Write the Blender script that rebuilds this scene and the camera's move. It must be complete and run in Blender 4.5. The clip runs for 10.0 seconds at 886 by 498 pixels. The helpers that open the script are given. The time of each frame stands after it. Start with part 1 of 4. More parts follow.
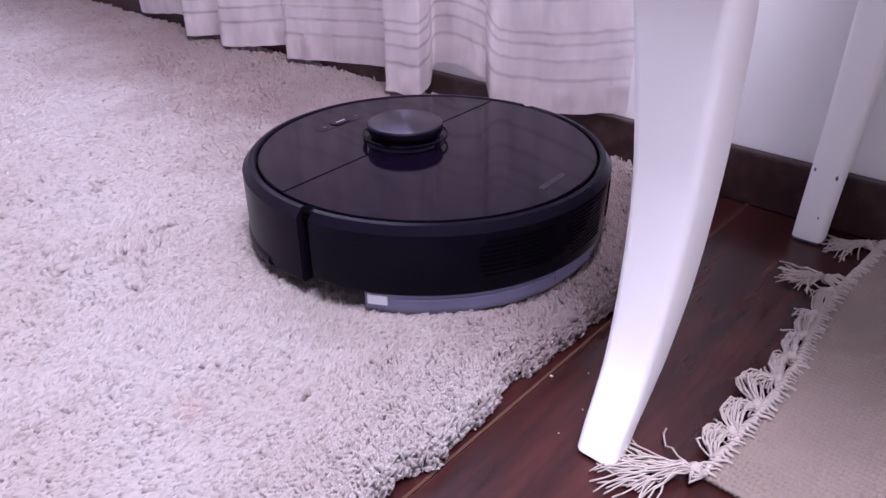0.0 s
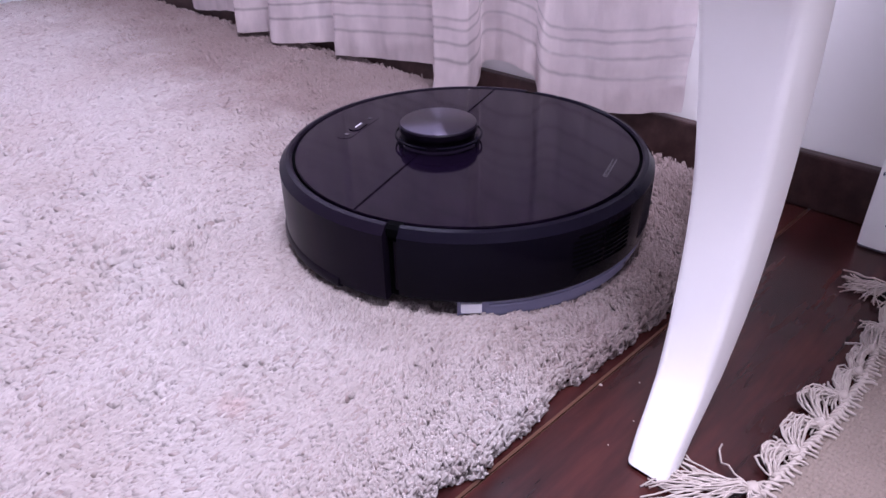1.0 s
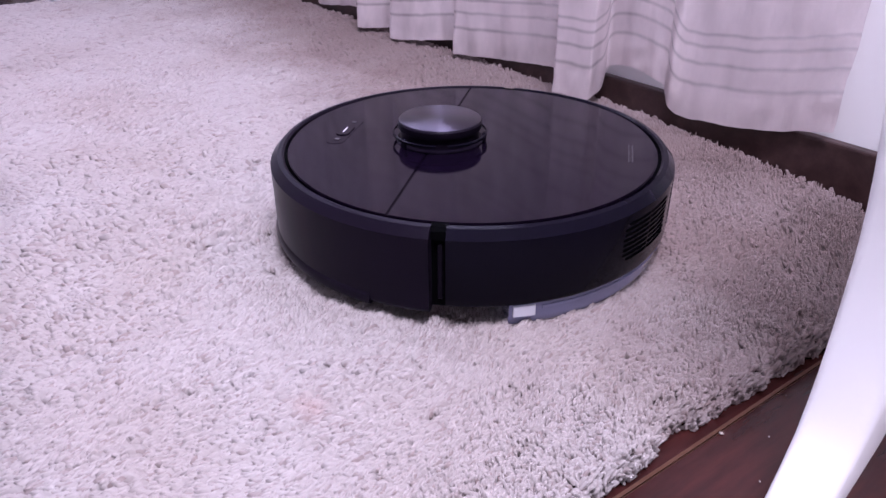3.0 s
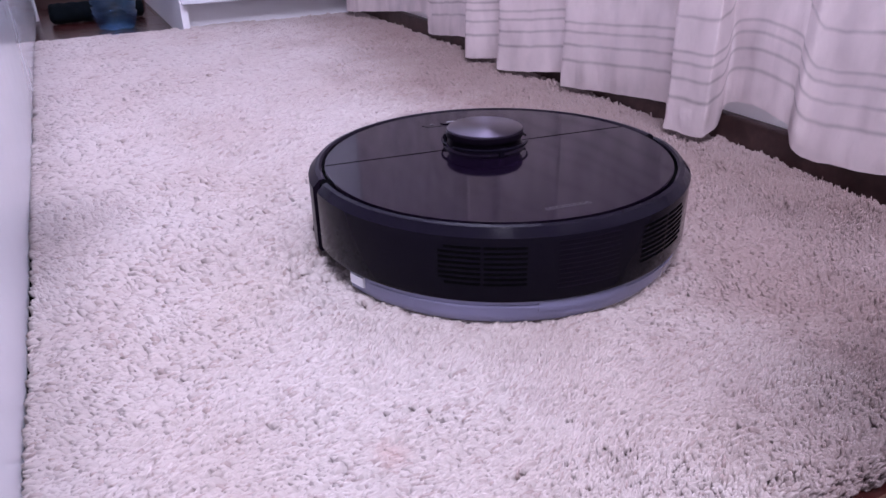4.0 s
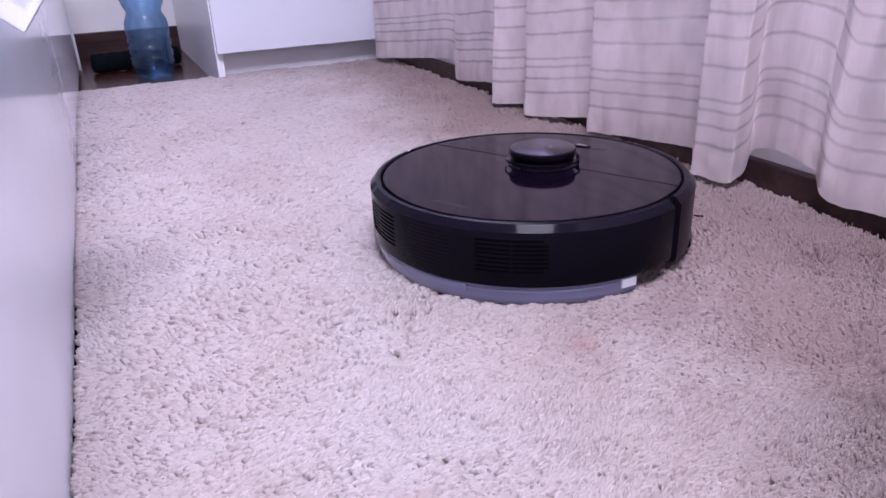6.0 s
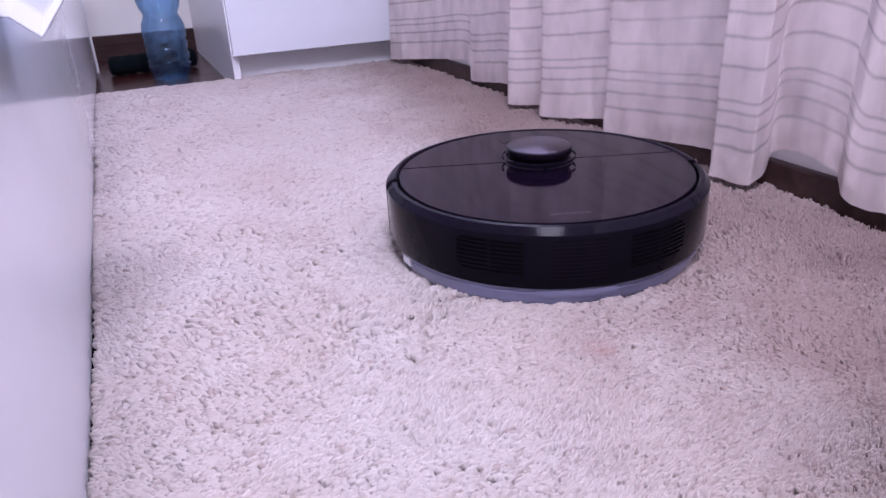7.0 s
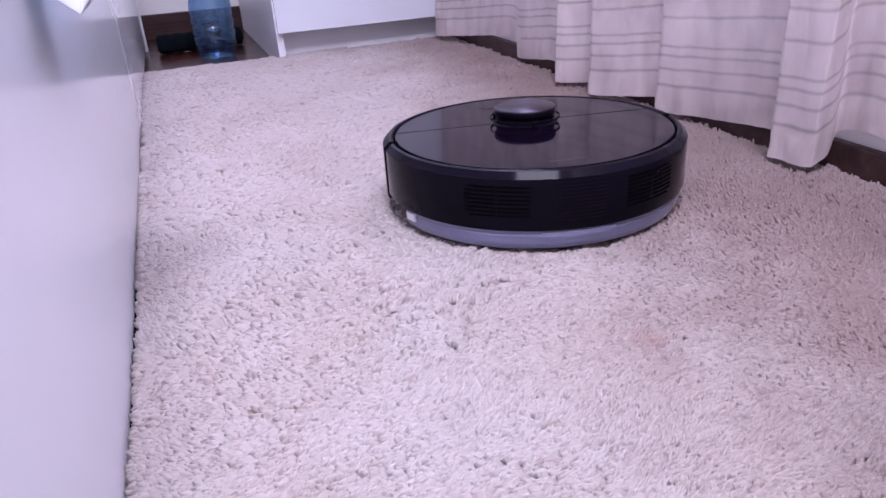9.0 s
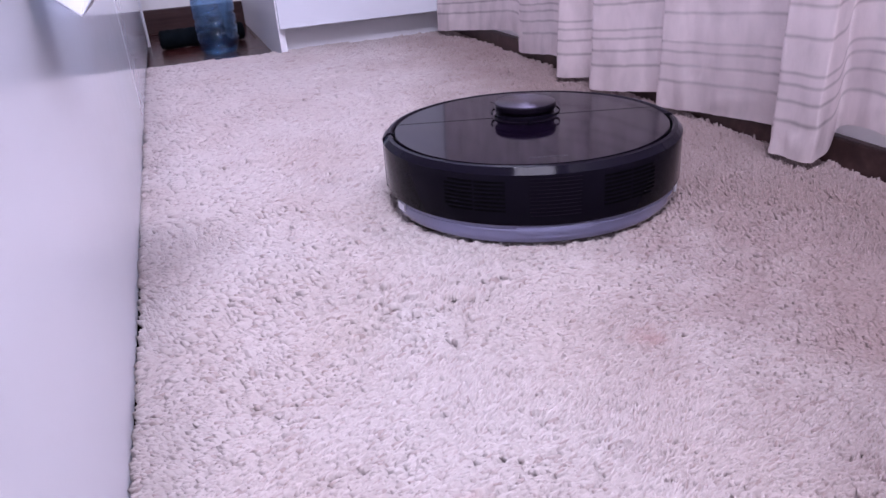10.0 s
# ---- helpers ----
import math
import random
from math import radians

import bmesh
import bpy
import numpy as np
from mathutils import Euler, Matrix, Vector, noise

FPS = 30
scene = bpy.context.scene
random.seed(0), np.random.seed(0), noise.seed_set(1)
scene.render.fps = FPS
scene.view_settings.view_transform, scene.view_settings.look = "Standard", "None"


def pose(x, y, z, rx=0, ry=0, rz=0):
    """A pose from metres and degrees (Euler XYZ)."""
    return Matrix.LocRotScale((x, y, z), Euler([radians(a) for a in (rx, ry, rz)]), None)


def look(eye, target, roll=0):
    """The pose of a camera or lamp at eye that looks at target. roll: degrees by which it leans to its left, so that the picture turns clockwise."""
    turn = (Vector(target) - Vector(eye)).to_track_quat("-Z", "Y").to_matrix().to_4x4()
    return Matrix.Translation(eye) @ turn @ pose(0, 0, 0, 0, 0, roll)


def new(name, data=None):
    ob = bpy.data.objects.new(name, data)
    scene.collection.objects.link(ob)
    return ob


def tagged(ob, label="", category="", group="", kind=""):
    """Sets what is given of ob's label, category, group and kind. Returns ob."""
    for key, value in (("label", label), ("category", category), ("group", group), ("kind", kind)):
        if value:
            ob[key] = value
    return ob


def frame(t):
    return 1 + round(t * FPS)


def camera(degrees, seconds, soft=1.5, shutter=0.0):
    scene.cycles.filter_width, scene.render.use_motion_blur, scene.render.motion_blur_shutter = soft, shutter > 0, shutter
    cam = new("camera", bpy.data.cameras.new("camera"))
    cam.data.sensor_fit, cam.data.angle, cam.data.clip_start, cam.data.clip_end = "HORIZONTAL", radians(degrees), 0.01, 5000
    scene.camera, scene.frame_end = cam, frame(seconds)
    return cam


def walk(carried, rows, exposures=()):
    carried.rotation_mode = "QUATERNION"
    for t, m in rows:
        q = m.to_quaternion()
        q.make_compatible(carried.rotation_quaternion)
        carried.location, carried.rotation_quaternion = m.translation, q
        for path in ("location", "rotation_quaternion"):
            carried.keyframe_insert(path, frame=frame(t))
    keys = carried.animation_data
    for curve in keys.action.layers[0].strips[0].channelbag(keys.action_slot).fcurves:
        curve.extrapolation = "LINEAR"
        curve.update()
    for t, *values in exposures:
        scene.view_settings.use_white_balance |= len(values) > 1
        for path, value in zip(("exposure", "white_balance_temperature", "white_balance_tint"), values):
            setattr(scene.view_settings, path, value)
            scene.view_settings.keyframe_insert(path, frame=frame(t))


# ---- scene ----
cam = camera(63.94, 10.0)
PATH = [
    (0, pose(0.0395, -0.0000, 0.3641, 60.204, 0.080, -48.417)),
    (0.5, pose(0.0424, 0.0043, 0.3635, 60.175, 0.360, -46.555)),
    (1, pose(0.0460, 0.0117, 0.3600, 60.058, 0.787, -44.909)),
    (1.5, pose(0.0536, 0.0154, 0.3587, 59.892, 0.955, -43.469)),
    (2, pose(0.0554, 0.0154, 0.3528, 59.953, 0.687, -42.053)),
    (2.2, pose(0.0592, 0.0200, 0.3546, 59.625, 0.701, -40.479)),
    (3.3, pose(0.0751, 0.0511, 0.3276, 61.416, 0.090, -33.756)),
    (3.5, pose(0.0791, 0.0532, 0.3350, 61.443, 0.276, -32.389)),
    (4, pose(0.0842, 0.0660, 0.3322, 63.173, 1.165, -27.062)),
    (4.5, pose(0.0785, 0.0616, 0.3421, 64.947, 1.402, -25.840)),
    (5, pose(0.0797, 0.0647, 0.3428, 65.504, 1.839, -25.686)),
    (5.5, pose(0.0776, 0.0612, 0.3479, 65.937, 2.029, -25.494)),
    (7, pose(0.0783, 0.0670, 0.3502, 66.222, 2.611, -24.151)),
    (7.5, pose(0.0794, 0.0756, 0.3531, 65.733, 2.641, -23.266)),
    (8, pose(0.0858, 0.0767, 0.3556, 65.572, 2.695, -22.405)),
    (8.5, pose(0.0888, 0.0835, 0.3453, 64.985, 3.364, -21.217)),
    (9, pose(0.0862, 0.0851, 0.3456, 64.705, 3.479, -20.699)),
    (9.5, pose(0.0853, 0.0818, 0.3482, 64.438, 3.685, -20.554)),
    (10, pose(0.0883, 0.0824, 0.3512, 64.161, 3.720, -20.514)),
]
walk(cam, PATH, exposures=[(0.0, 0.0, 5800, 34), (10.0, 0.0, 5800, 34)])

RUG = 0.030      # height of the rug's pile
WALL = 0.842     # face of the window-side wall
FAR = 2.95       # face of the far wall


# ---------------------------------------------------------------- light
world = bpy.data.worlds.new("world")
world.use_nodes = True
world.node_tree.nodes["Background"].inputs[0].default_value = (0.5, 0.55, 0.7, 1)
world.node_tree.nodes["Background"].inputs[1].default_value = 0.05
scene.world = world


def area_lamp(name, place, target, size, power, colour, shape="DISK"):
    data = bpy.data.lights.new(name, "AREA")
    data.shape, data.size, data.energy, data.color = shape, size, power, colour
    ob = new(name, data)
    ob.matrix_world = look(place, target)
    return ob


area_lamp("ceiling_light_lamp", (0.04, -0.30, 2.44), (0.04, -0.30, 0), 1.0, 90, (0.95, 0.955, 0.985))
# daylight of an overcast sky in the window behind the curtain
daylight = area_lamp("window_daylight", (WALL + 0.10, 1.37, 1.50), (-2.0, 1.37, 1.50), 1.0, 95, (0.84, 0.90, 1.0), "RECTANGLE")
daylight.data.size, daylight.data.size_y = 1.22, 1.16


# ---------------------------------------------------------------- materials
def material(name, colour=(0.5, 0.5, 0.5), rough=0.5, metal=0.0, coat=0.0, spec=0.5):
    m = bpy.data.materials.new(name)
    m.use_nodes = True
    b = m.node_tree.nodes["Principled BSDF"]
    b.inputs["Base Color"].default_value = (*colour, 1)
    b.inputs["Roughness"].default_value = rough
    b.inputs["Metallic"].default_value = metal
    b.inputs["Coat Weight"].default_value = coat
    b.inputs["Specular IOR Level"].default_value = spec
    return m


def nd(m, kind, **kw):
    n = m.node_tree.nodes.new(kind)
    for k, v in kw.items():
        n.inputs[k].default_value = v
    return n


def ln(m, a, b):
    m.node_tree.links.new(a, b)


def bsdf(m):
    return m.node_tree.nodes["Principled BSDF"]


def ramp(m, fac, stops):
    r = m.node_tree.nodes.new("ShaderNodeValToRGB")
    while len(r.color_ramp.elements) < len(stops):
        r.color_ramp.elements.new(0.5)
    for e, (p, c) in zip(r.color_ramp.elements, stops):
        e.position, e.color = p, (*c, 1)
    ln(m, fac, r.inputs[0])
    return r.outputs[0]


def mapped(m, scale=(1, 1, 1), space="Object"):
    tc = m.node_tree.nodes.new("ShaderNodeTexCoord")
    mp = m.node_tree.nodes.new("ShaderNodeMapping")
    mp.inputs["Scale"].default_value = scale
    ln(m, tc.outputs[space], mp.inputs[0])
    return mp.outputs[0]


def noise_tex(m, vec, scale, detail=3.0, rough=0.5):
    n = m.node_tree.nodes.new("ShaderNodeTexNoise")
    n.inputs["Scale"].default_value = scale
    n.inputs["Detail"].default_value = detail
    n.inputs["Roughness"].default_value = rough
    ln(m, vec, n.inputs["Vector"])
    return n.outputs["Fac"]


def bump(m, height, strength=0.2, distance=0.001):
    b = nd(m, "ShaderNodeBump", Strength=strength, Distance=distance)
    ln(m, height, b.inputs["Height"])
    ln(m, b.outputs[0], bsdf(m).inputs["Normal"])


def mix_colour(m, fac, a, b, kind="MIX"):
    x = m.node_tree.nodes.new("ShaderNodeMix")
    x.data_type, x.blend_type = "RGBA", kind
    if isinstance(fac, float):
        x.inputs[0].default_value = fac
    else:
        ln(m, fac, x.inputs[0])
    for k, v in ((6, a), (7, b)):
        if isinstance(v, tuple):
            x.inputs[k].default_value = (*v, 1)
        else:
            ln(m, v, x.inputs[k])
    return x.outputs[2]


def make_yarn():
    """Cream shag yarn: every strand differs a little, with broad faint soiling."""
    m = material("shag_yarn", (0.7, 0.6, 0.52), 0.5, spec=0.5)
    geo = m.node_tree.nodes.new("ShaderNodeNewGeometry")
    strand = ramp(m, geo.outputs["Random Per Island"], [(0, (0.375, 0.30, 0.285)), (0.18, (0.488, 0.436, 0.418)), (1, (0.547, 0.492, 0.476))])
    soil = noise_tex(m, mapped(m), 7.0, 4.0)
    tone = ramp(m, soil, [(0.32, (0.91, 0.87, 0.85)), (0.62, (1, 1, 1))])
    worn = mix_colour(m, 1.0, strand, tone, "MULTIPLY")
    # brown-tinged stretch beside the wall: shade of the brushed-up nap, painted into the colour
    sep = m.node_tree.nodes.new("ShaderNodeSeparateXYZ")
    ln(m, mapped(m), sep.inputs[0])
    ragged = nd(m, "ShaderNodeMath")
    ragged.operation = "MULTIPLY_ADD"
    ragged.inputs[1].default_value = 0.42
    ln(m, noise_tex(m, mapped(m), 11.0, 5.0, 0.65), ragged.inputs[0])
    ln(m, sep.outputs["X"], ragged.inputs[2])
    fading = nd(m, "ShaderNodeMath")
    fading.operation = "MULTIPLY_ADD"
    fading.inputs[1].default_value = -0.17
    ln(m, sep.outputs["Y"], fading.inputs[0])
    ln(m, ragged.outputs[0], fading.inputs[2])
    nap_shade = ramp(m, fading.outputs[0], [(0.46, (1, 1, 1)), (0.69, (0.60, 0.512, 0.510))])
    tinted = mix_colour(m, 1.0, worn, nap_shade, "MULTIPLY")
    # two old reddish spills and a brownish trodden patch
    for place, size, tint in (((0.200, 0.371, 0.03), 0.013, (1.0, 0.87, 0.85)), ((0.391, 0.480, 0.03), 0.018, (0.90, 0.74, 0.72)), ((0.165, 0.605, 0.03), 0.055, (0.955, 0.93, 0.905))):
        far = nd(m, "ShaderNodeVectorMath")
        far.operation = "DISTANCE"
        ln(m, mapped(m), far.inputs[0])
        far.inputs[1].default_value = place
        uneven = nd(m, "ShaderNodeMath")
        uneven.operation = "MULTIPLY_ADD"
        uneven.inputs[1].default_value = size * 1.6
        ln(m, noise_tex(m, mapped(m), 1.1 / size, 4.0, 0.65), uneven.inputs[0])
        ln(m, far.outputs["Value"], uneven.inputs[2])
        spill = ramp(m, uneven.outputs[0], [(size * 1.0, tint), (size * 1.9, (1, 1, 1))])
        tinted = mix_colour(m, 1.0, tinted, spill, "MULTIPLY")
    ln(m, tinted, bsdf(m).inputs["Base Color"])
    trl = nd(m, "ShaderNodeBsdfTranslucent", Color=(0.52, 0.463, 0.444, 1))
    # soft, fuzzy strands: their sides shade more gently than hard plastic would
    soft = nd(m, "ShaderNodeVectorMath")
    soft.operation = "MULTIPLY_ADD"
    soft.inputs[1].default_value, soft.inputs[2].default_value = (0.48, 0.48, 0.48), (0.0, 0.0, 0.22)
    ln(m, geo.outputs["Normal"], soft.inputs[0])
    unit = nd(m, "ShaderNodeVectorMath")
    unit.operation = "NORMALIZE"
    ln(m, soft.outputs[0], unit.inputs[0])
    ln(m, unit.outputs[0], bsdf(m).inputs["Normal"])
    mx = nd(m, "ShaderNodeMixShader")
    mx.inputs[0].default_value = 0.28
    ln(m, bsdf(m).outputs[0], mx.inputs[1])
    ln(m, trl.outputs[0], mx.inputs[2])
    ln(m, mx.outputs[0], m.node_tree.nodes["Material Output"].inputs["Surface"])
    return m


def make_wood(name, dark, mid, light, rough, grain=(1.2, 26, 26)):
    m = material(name, mid, rough, coat=0.04, spec=0.3)
    vec = mapped(m, grain)
    info = m.node_tree.nodes.new("ShaderNodeObjectInfo")
    add = nd(m, "ShaderNodeVectorMath")
    ln(m, vec, add.inputs[0])
    ln(m, info.outputs["Random"], add.inputs[1])
    a = noise_tex(m, add.outputs[0], 2.2, 6.0, 0.62)
    b = noise_tex(m, mapped(m, (3, 9, 9)), 2.0, 3.0)
    col = ramp(m, a, [(0.28, dark), (0.5, mid), (0.72, light)])
    tone = ramp(m, b, [(0.3, (0.65, 0.62, 0.6)), (0.7, (1.1, 1.1, 1.1))])
    ln(m, mix_colour(m, 1.0, col, tone, "MULTIPLY"), bsdf(m).inputs["Base Color"])
    bump(m, a, 0.12, 0.0006)
    return m


def make_paint(name, colour, rough, spots=0.03, coat=0.0, spec=0.5, wavy=0.04):
    """Smooth paint or lacquer with faint uneven gloss and waviness."""
    m = material(name, colour, rough, coat=coat, spec=spec)
    a = noise_tex(m, mapped(m), 9.0, 4.0)
    col = ramp(m, a, [(0.3, tuple(c * (1 - spots) for c in colour)), (0.7, colour)])
    ln(m, col, bsdf(m).inputs["Base Color"])
    r = nd(m, "ShaderNodeMapRange")
    ln(m, noise_tex(m, mapped(m), 30.0, 3.0), r.inputs[0])
    r.inputs["To Min"].default_value, r.inputs["To Max"].default_value = rough * 0.8, rough * 1.25
    ln(m, r.outputs[0], bsdf(m).inputs["Roughness"])
    bump(m, noise_tex(m, mapped(m), 240.0, 2.0), wavy, 0.0005)
    return m


def make_curtain_cloth():
    """Sheer white voile with satin bands; the bands are set by the height above the hem."""
    m = material("striped_voile", (0.765, 0.662, 0.655), 0.34, spec=0.5)
    nt = m.node_tree
    uv = nt.nodes.new("ShaderNodeUVMap")
    sep = nt.nodes.new("ShaderNodeSeparateXYZ")
    ln(m, uv.outputs[0], sep.inputs[0])
    rmp = nt.nodes.new("ShaderNodeValToRGB")
    fr = nt.nodes.new("ShaderNodeMath")
    fr.operation = "FRACT"
    sc = nt.nodes.new("ShaderNodeMath")
    sc.operation = "MULTIPLY"
    sc.inputs[1].default_value = 1 / 0.32
    ln(m, sep.outputs["Y"], sc.inputs[0])
    ln(m, sc.outputs[0], fr.inputs[0])
    ln(m, fr.outputs[0], rmp.inputs[0])
    stops = [(0.0, 0)]
    for at, fine in ((0.040, 0.0042), (0.065, 0.0036), (0.085, 0.0034), (0.099, 0.0030), (0.140, 0.0036), (0.175, 0.0036), (0.203, 0.0034), (0.225, 0.0034), (0.243, 0.003), (0.285, 0.0036)):
        thick = fine * 1.3
        stops += [((at - 0.0012) / 0.32, 0), ((at + thick / 2) / 0.32, 1), ((at + thick + 0.0012) / 0.32, 0)]
    while len(rmp.color_ramp.elements) < len(stops):
        rmp.color_ramp.elements.new(0.5)
    for e, (p, v) in zip(rmp.color_ramp.elements, stops):
        e.position, e.color = p, (v, v, v, 1)
    # crisp organza: woven threads over soft upright crumples
    threads = noise_tex(m, mapped(m, (400, 400, 40)), 3.0, 2.0)
    crumple = noise_tex(m, mapped(m, (55, 55, 9)), 1.0, 5.0, 0.6)
    relief = nd(m, "ShaderNodeMath")
    relief.operation = "MULTIPLY_ADD"
    relief.inputs[1].default_value = 5.0
    ln(m, crumple, relief.inputs[0])
    ln(m, threads, relief.inputs[2])
    bump(m, relief.outputs[0], 0.45, 0.0011)
    trl = nd(m, "ShaderNodeBsdfTranslucent", Color=(0.8, 0.78, 0.8, 1))
    tra = nd(m, "ShaderNodeBsdfTransparent", Color=(0.80, 0.76, 0.80, 1))
    m1 = nd(m, "ShaderNodeMixShader")
    m1.inputs[0].default_value = 0.30
    ln(m, bsdf(m).outputs[0], m1.inputs[1])
    ln(m, trl.outputs[0], m1.inputs[2])
    sheer = nt.nodes.new("ShaderNodeMapRange")
    ln(m, rmp.outputs[0], sheer.inputs[0])
    sheer.inputs["To Min"].default_value, sheer.inputs["To Max"].default_value = 0.12, 0.52
    streak = nt.nodes.new("ShaderNodeMapRange")
    ln(m, noise_tex(m, mapped(m, (26, 26, 14)), 1.0, 5.0), streak.inputs[0])
    streak.inputs["From Min"].default_value, streak.inputs["From Max"].default_value = 0.35, 0.65
    streak.inputs["To Min"].default_value, streak.inputs["To Max"].default_value = -0.10, 0.12
    both = nd(m, "ShaderNodeMath")
    ln(m, sheer.outputs[0], both.inputs[0])
    ln(m, streak.outputs[0], both.inputs[1])
    m2 = nd(m, "ShaderNodeMixShader")
    ln(m, both.outputs[0], m2.inputs[0])
    ln(m, m1.outputs[0], m2.inputs[1])
    ln(m, tra.outputs[0], m2.inputs[2])
    ln(m, m2.outputs[0], nt.nodes["Material Output"].inputs["Surface"])
    return m


def make_clear(name, colour, rough, ior, alpha_mix):
    """Thin clear plastic: refracting shell mixed with plain see-through."""
    m = material(name, colour, rough)
    b = bsdf(m)
    b.inputs["Transmission Weight"].default_value = 1.0
    b.inputs["IOR"].default_value = ior
    nt = m.node_tree
    tra = nd(m, "ShaderNodeBsdfTransparent", Color=(*colour, 1))
    mx = nd(m, "ShaderNodeMixShader")
    mx.inputs[0].default_value = alpha_mix
    ln(m, b.outputs[0], mx.inputs[1])
    ln(m, tra.outputs[0], mx.inputs[2])
    ln(m, mx.outputs[0], nt.nodes["Material Output"].inputs["Surface"])
    return m


def make_brushed():
    """Lathe-turned metal cap: highlights fan out from its middle."""
    m = material("spun_metal", (0.078, 0.070, 0.095), 0.28, metal=1.0)
    b = bsdf(m)
    b.inputs["Anisotropic"].default_value = 0.95
    b.inputs["Anisotropic Rotation"].default_value = 0.25
    tg = m.node_tree.nodes.new("ShaderNodeTangent")
    tg.direction_type, tg.axis = "RADIAL", "Z"
    ln(m, tg.outputs[0], b.inputs["Tangent"])
    return m


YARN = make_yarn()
BACKING = make_paint("rug_ground", (0.50, 0.42, 0.385), 0.9, 0.12)
bump(BACKING, noise_tex(BACKING, mapped(BACKING, (260, 420, 300)), 1.0, 3.0), 0.5, 0.0016)
PLANK = make_wood("dark_laminate", (0.018, 0.006, 0.006), (0.046, 0.012, 0.011), (0.085, 0.022, 0.018), 0.27, grain=(2.6, 20, 20))
PLANK_EDGE = make_wood("plank_edge", (0.07, 0.03, 0.02), (0.12, 0.055, 0.035), (0.17, 0.085, 0.055), 0.5)
SKIRT = make_wood("skirting_wood", (0.030, 0.015, 0.0145), (0.050, 0.026, 0.025), (0.076, 0.042, 0.040), 0.38)
WALLPAINT = make_paint("wall_paint", (0.86, 0.845, 0.83), 0.6, 0.03)
CEILPAINT = make_paint("ceiling_paint", (0.82, 0.82, 0.82), 0.7, 0.02)
LACQUER = make_paint("glossy_white_lacquer", (0.63, 0.65, 0.70), 0.10, 0.01, wavy=0.004)
SATIN = make_paint("satin_white_board", (0.78, 0.78, 0.81), 0.32, 0.015)
LEGPAINT = make_paint("white_furniture_paint", (0.88, 0.865, 0.845), 0.48, 0.02, spec=0.35)
PAD = make_paint("grey_felt_pad", (0.12, 0.13, 0.16), 0.8, 0.1)
VOILE = make_curtain_cloth()
MATCLOTH = make_paint("woven_cotton", (0.29, 0.228, 0.19), 0.9, 0.22)
# ribbed weave: rows of short raised threads, uneven from thread to thread
ribs = nd(MATCLOTH, "ShaderNodeTexWave", Scale=88.0, Distortion=1.6, Detail=1.0)
ribs.bands_direction = "Y"
ticks = nd(MATCLOTH, "ShaderNodeTexWave", Scale=62.0, Distortion=2.4, Detail=1.0)
ticks.bands_direction = "X"
for w in (ribs, ticks):
    ln(MATCLOTH, mapped(MATCLOTH), w.inputs["Vector"])
weave = nd(MATCLOTH, "ShaderNodeMath")
weave.operation = "MULTIPLY"
ln(MATCLOTH, ribs.outputs["Fac"], weave.inputs[0])
ln(MATCLOTH, ticks.outputs["Fac"], weave.inputs[1])
fuzz = nd(MATCLOTH, "ShaderNodeMath")
ln(MATCLOTH, weave.outputs[0], fuzz.inputs[0])
ln(MATCLOTH, noise_tex(MATCLOTH, mapped(MATCLOTH, (420, 900, 300)), 1.0, 2.0), fuzz.inputs[1])
bump(MATCLOTH, fuzz.outputs[0], 0.7, 0.0016)
STRING = make_paint("cotton_string", (0.50, 0.43, 0.385), 0.85, 0.12)
BLACK = make_paint("black_plastic", (0.0064, 0.0052, 0.0104), 0.09, 0.2, spec=0.05)
BLACK_SATIN = make_paint("satin_black_plastic", (0.0078, 0.0052, 0.0108), 0.30, 0.2, spec=0.055)
# near-black without gloss: the shade in gaps and slots is put into the colour
DEEP = material("recess_shade_black", (0.0025, 0.0025, 0.003), 0.9, spec=0.0)
LID = material("glossy_black_lid", (0.0038, 0.0019, 0.0064), 0.07, spec=0.168)
bsdf(LID).inputs["Specular Tint"].default_value = (0.98, 0.80, 1.0, 1)
dust = nd(LID, "ShaderNodeTexVoronoi")
dust.inputs["Scale"].default_value = 70
ln(LID, mapped(LID), dust.inputs["Vector"])
ln(LID, ramp(LID, dust.outputs["Distance"], [(0.0, (0.16, 0.15, 0.17)), (0.028, (0.0038, 0.0019, 0.0064))]), bsdf(LID).inputs["Base Color"])
SPUN = make_brushed()
TANK = make_paint("smoky_clear_plastic", (0.22, 0.225, 0.36), 0.10, 0.35, coat=0.5, wavy=0.01)
CLIP = make_paint("pale_clip_plastic", (0.62, 0.62, 0.66), 0.35)
MARK = material("grey_print", (0.048, 0.044, 0.048), 0.4)
PET = make_clear("blue_pet", (0.60, 0.785, 0.965), 0.015, 1.47, 0.22)
CAPBLUE = make_paint("blue_cap", (0.04, 0.12, 0.42), 0.4)
ROLLCLOTH = make_paint("dark_rolled_cloth", (0.004, 0.007, 0.010), 0.9, 0.4, spec=0.1)


# ---------------------------------------------------------------- helpers
def mesh_object(name, bm, mat, smooth=False):
    me = bpy.data.meshes.new(name)
    bm.to_mesh(me)
    bm.free()
    me.materials.append(mat)
    if smooth:
        for p in me.polygons:
            p.use_smooth = True
    return new(name, me)


def part(name, bm, mat, parent, label="", smooth=False):
    ob = mesh_object(name, bm, mat, smooth)
    ob.parent = parent
    if label:
        ob["label"] = label
    return ob


def thing(name, label, category, group="", place=None):
    ob = new(name)
    ob.empty_display_size = 0.05
    tagged(ob, label, category, group)
    if place is not None:
        ob.matrix_world = place
    return ob


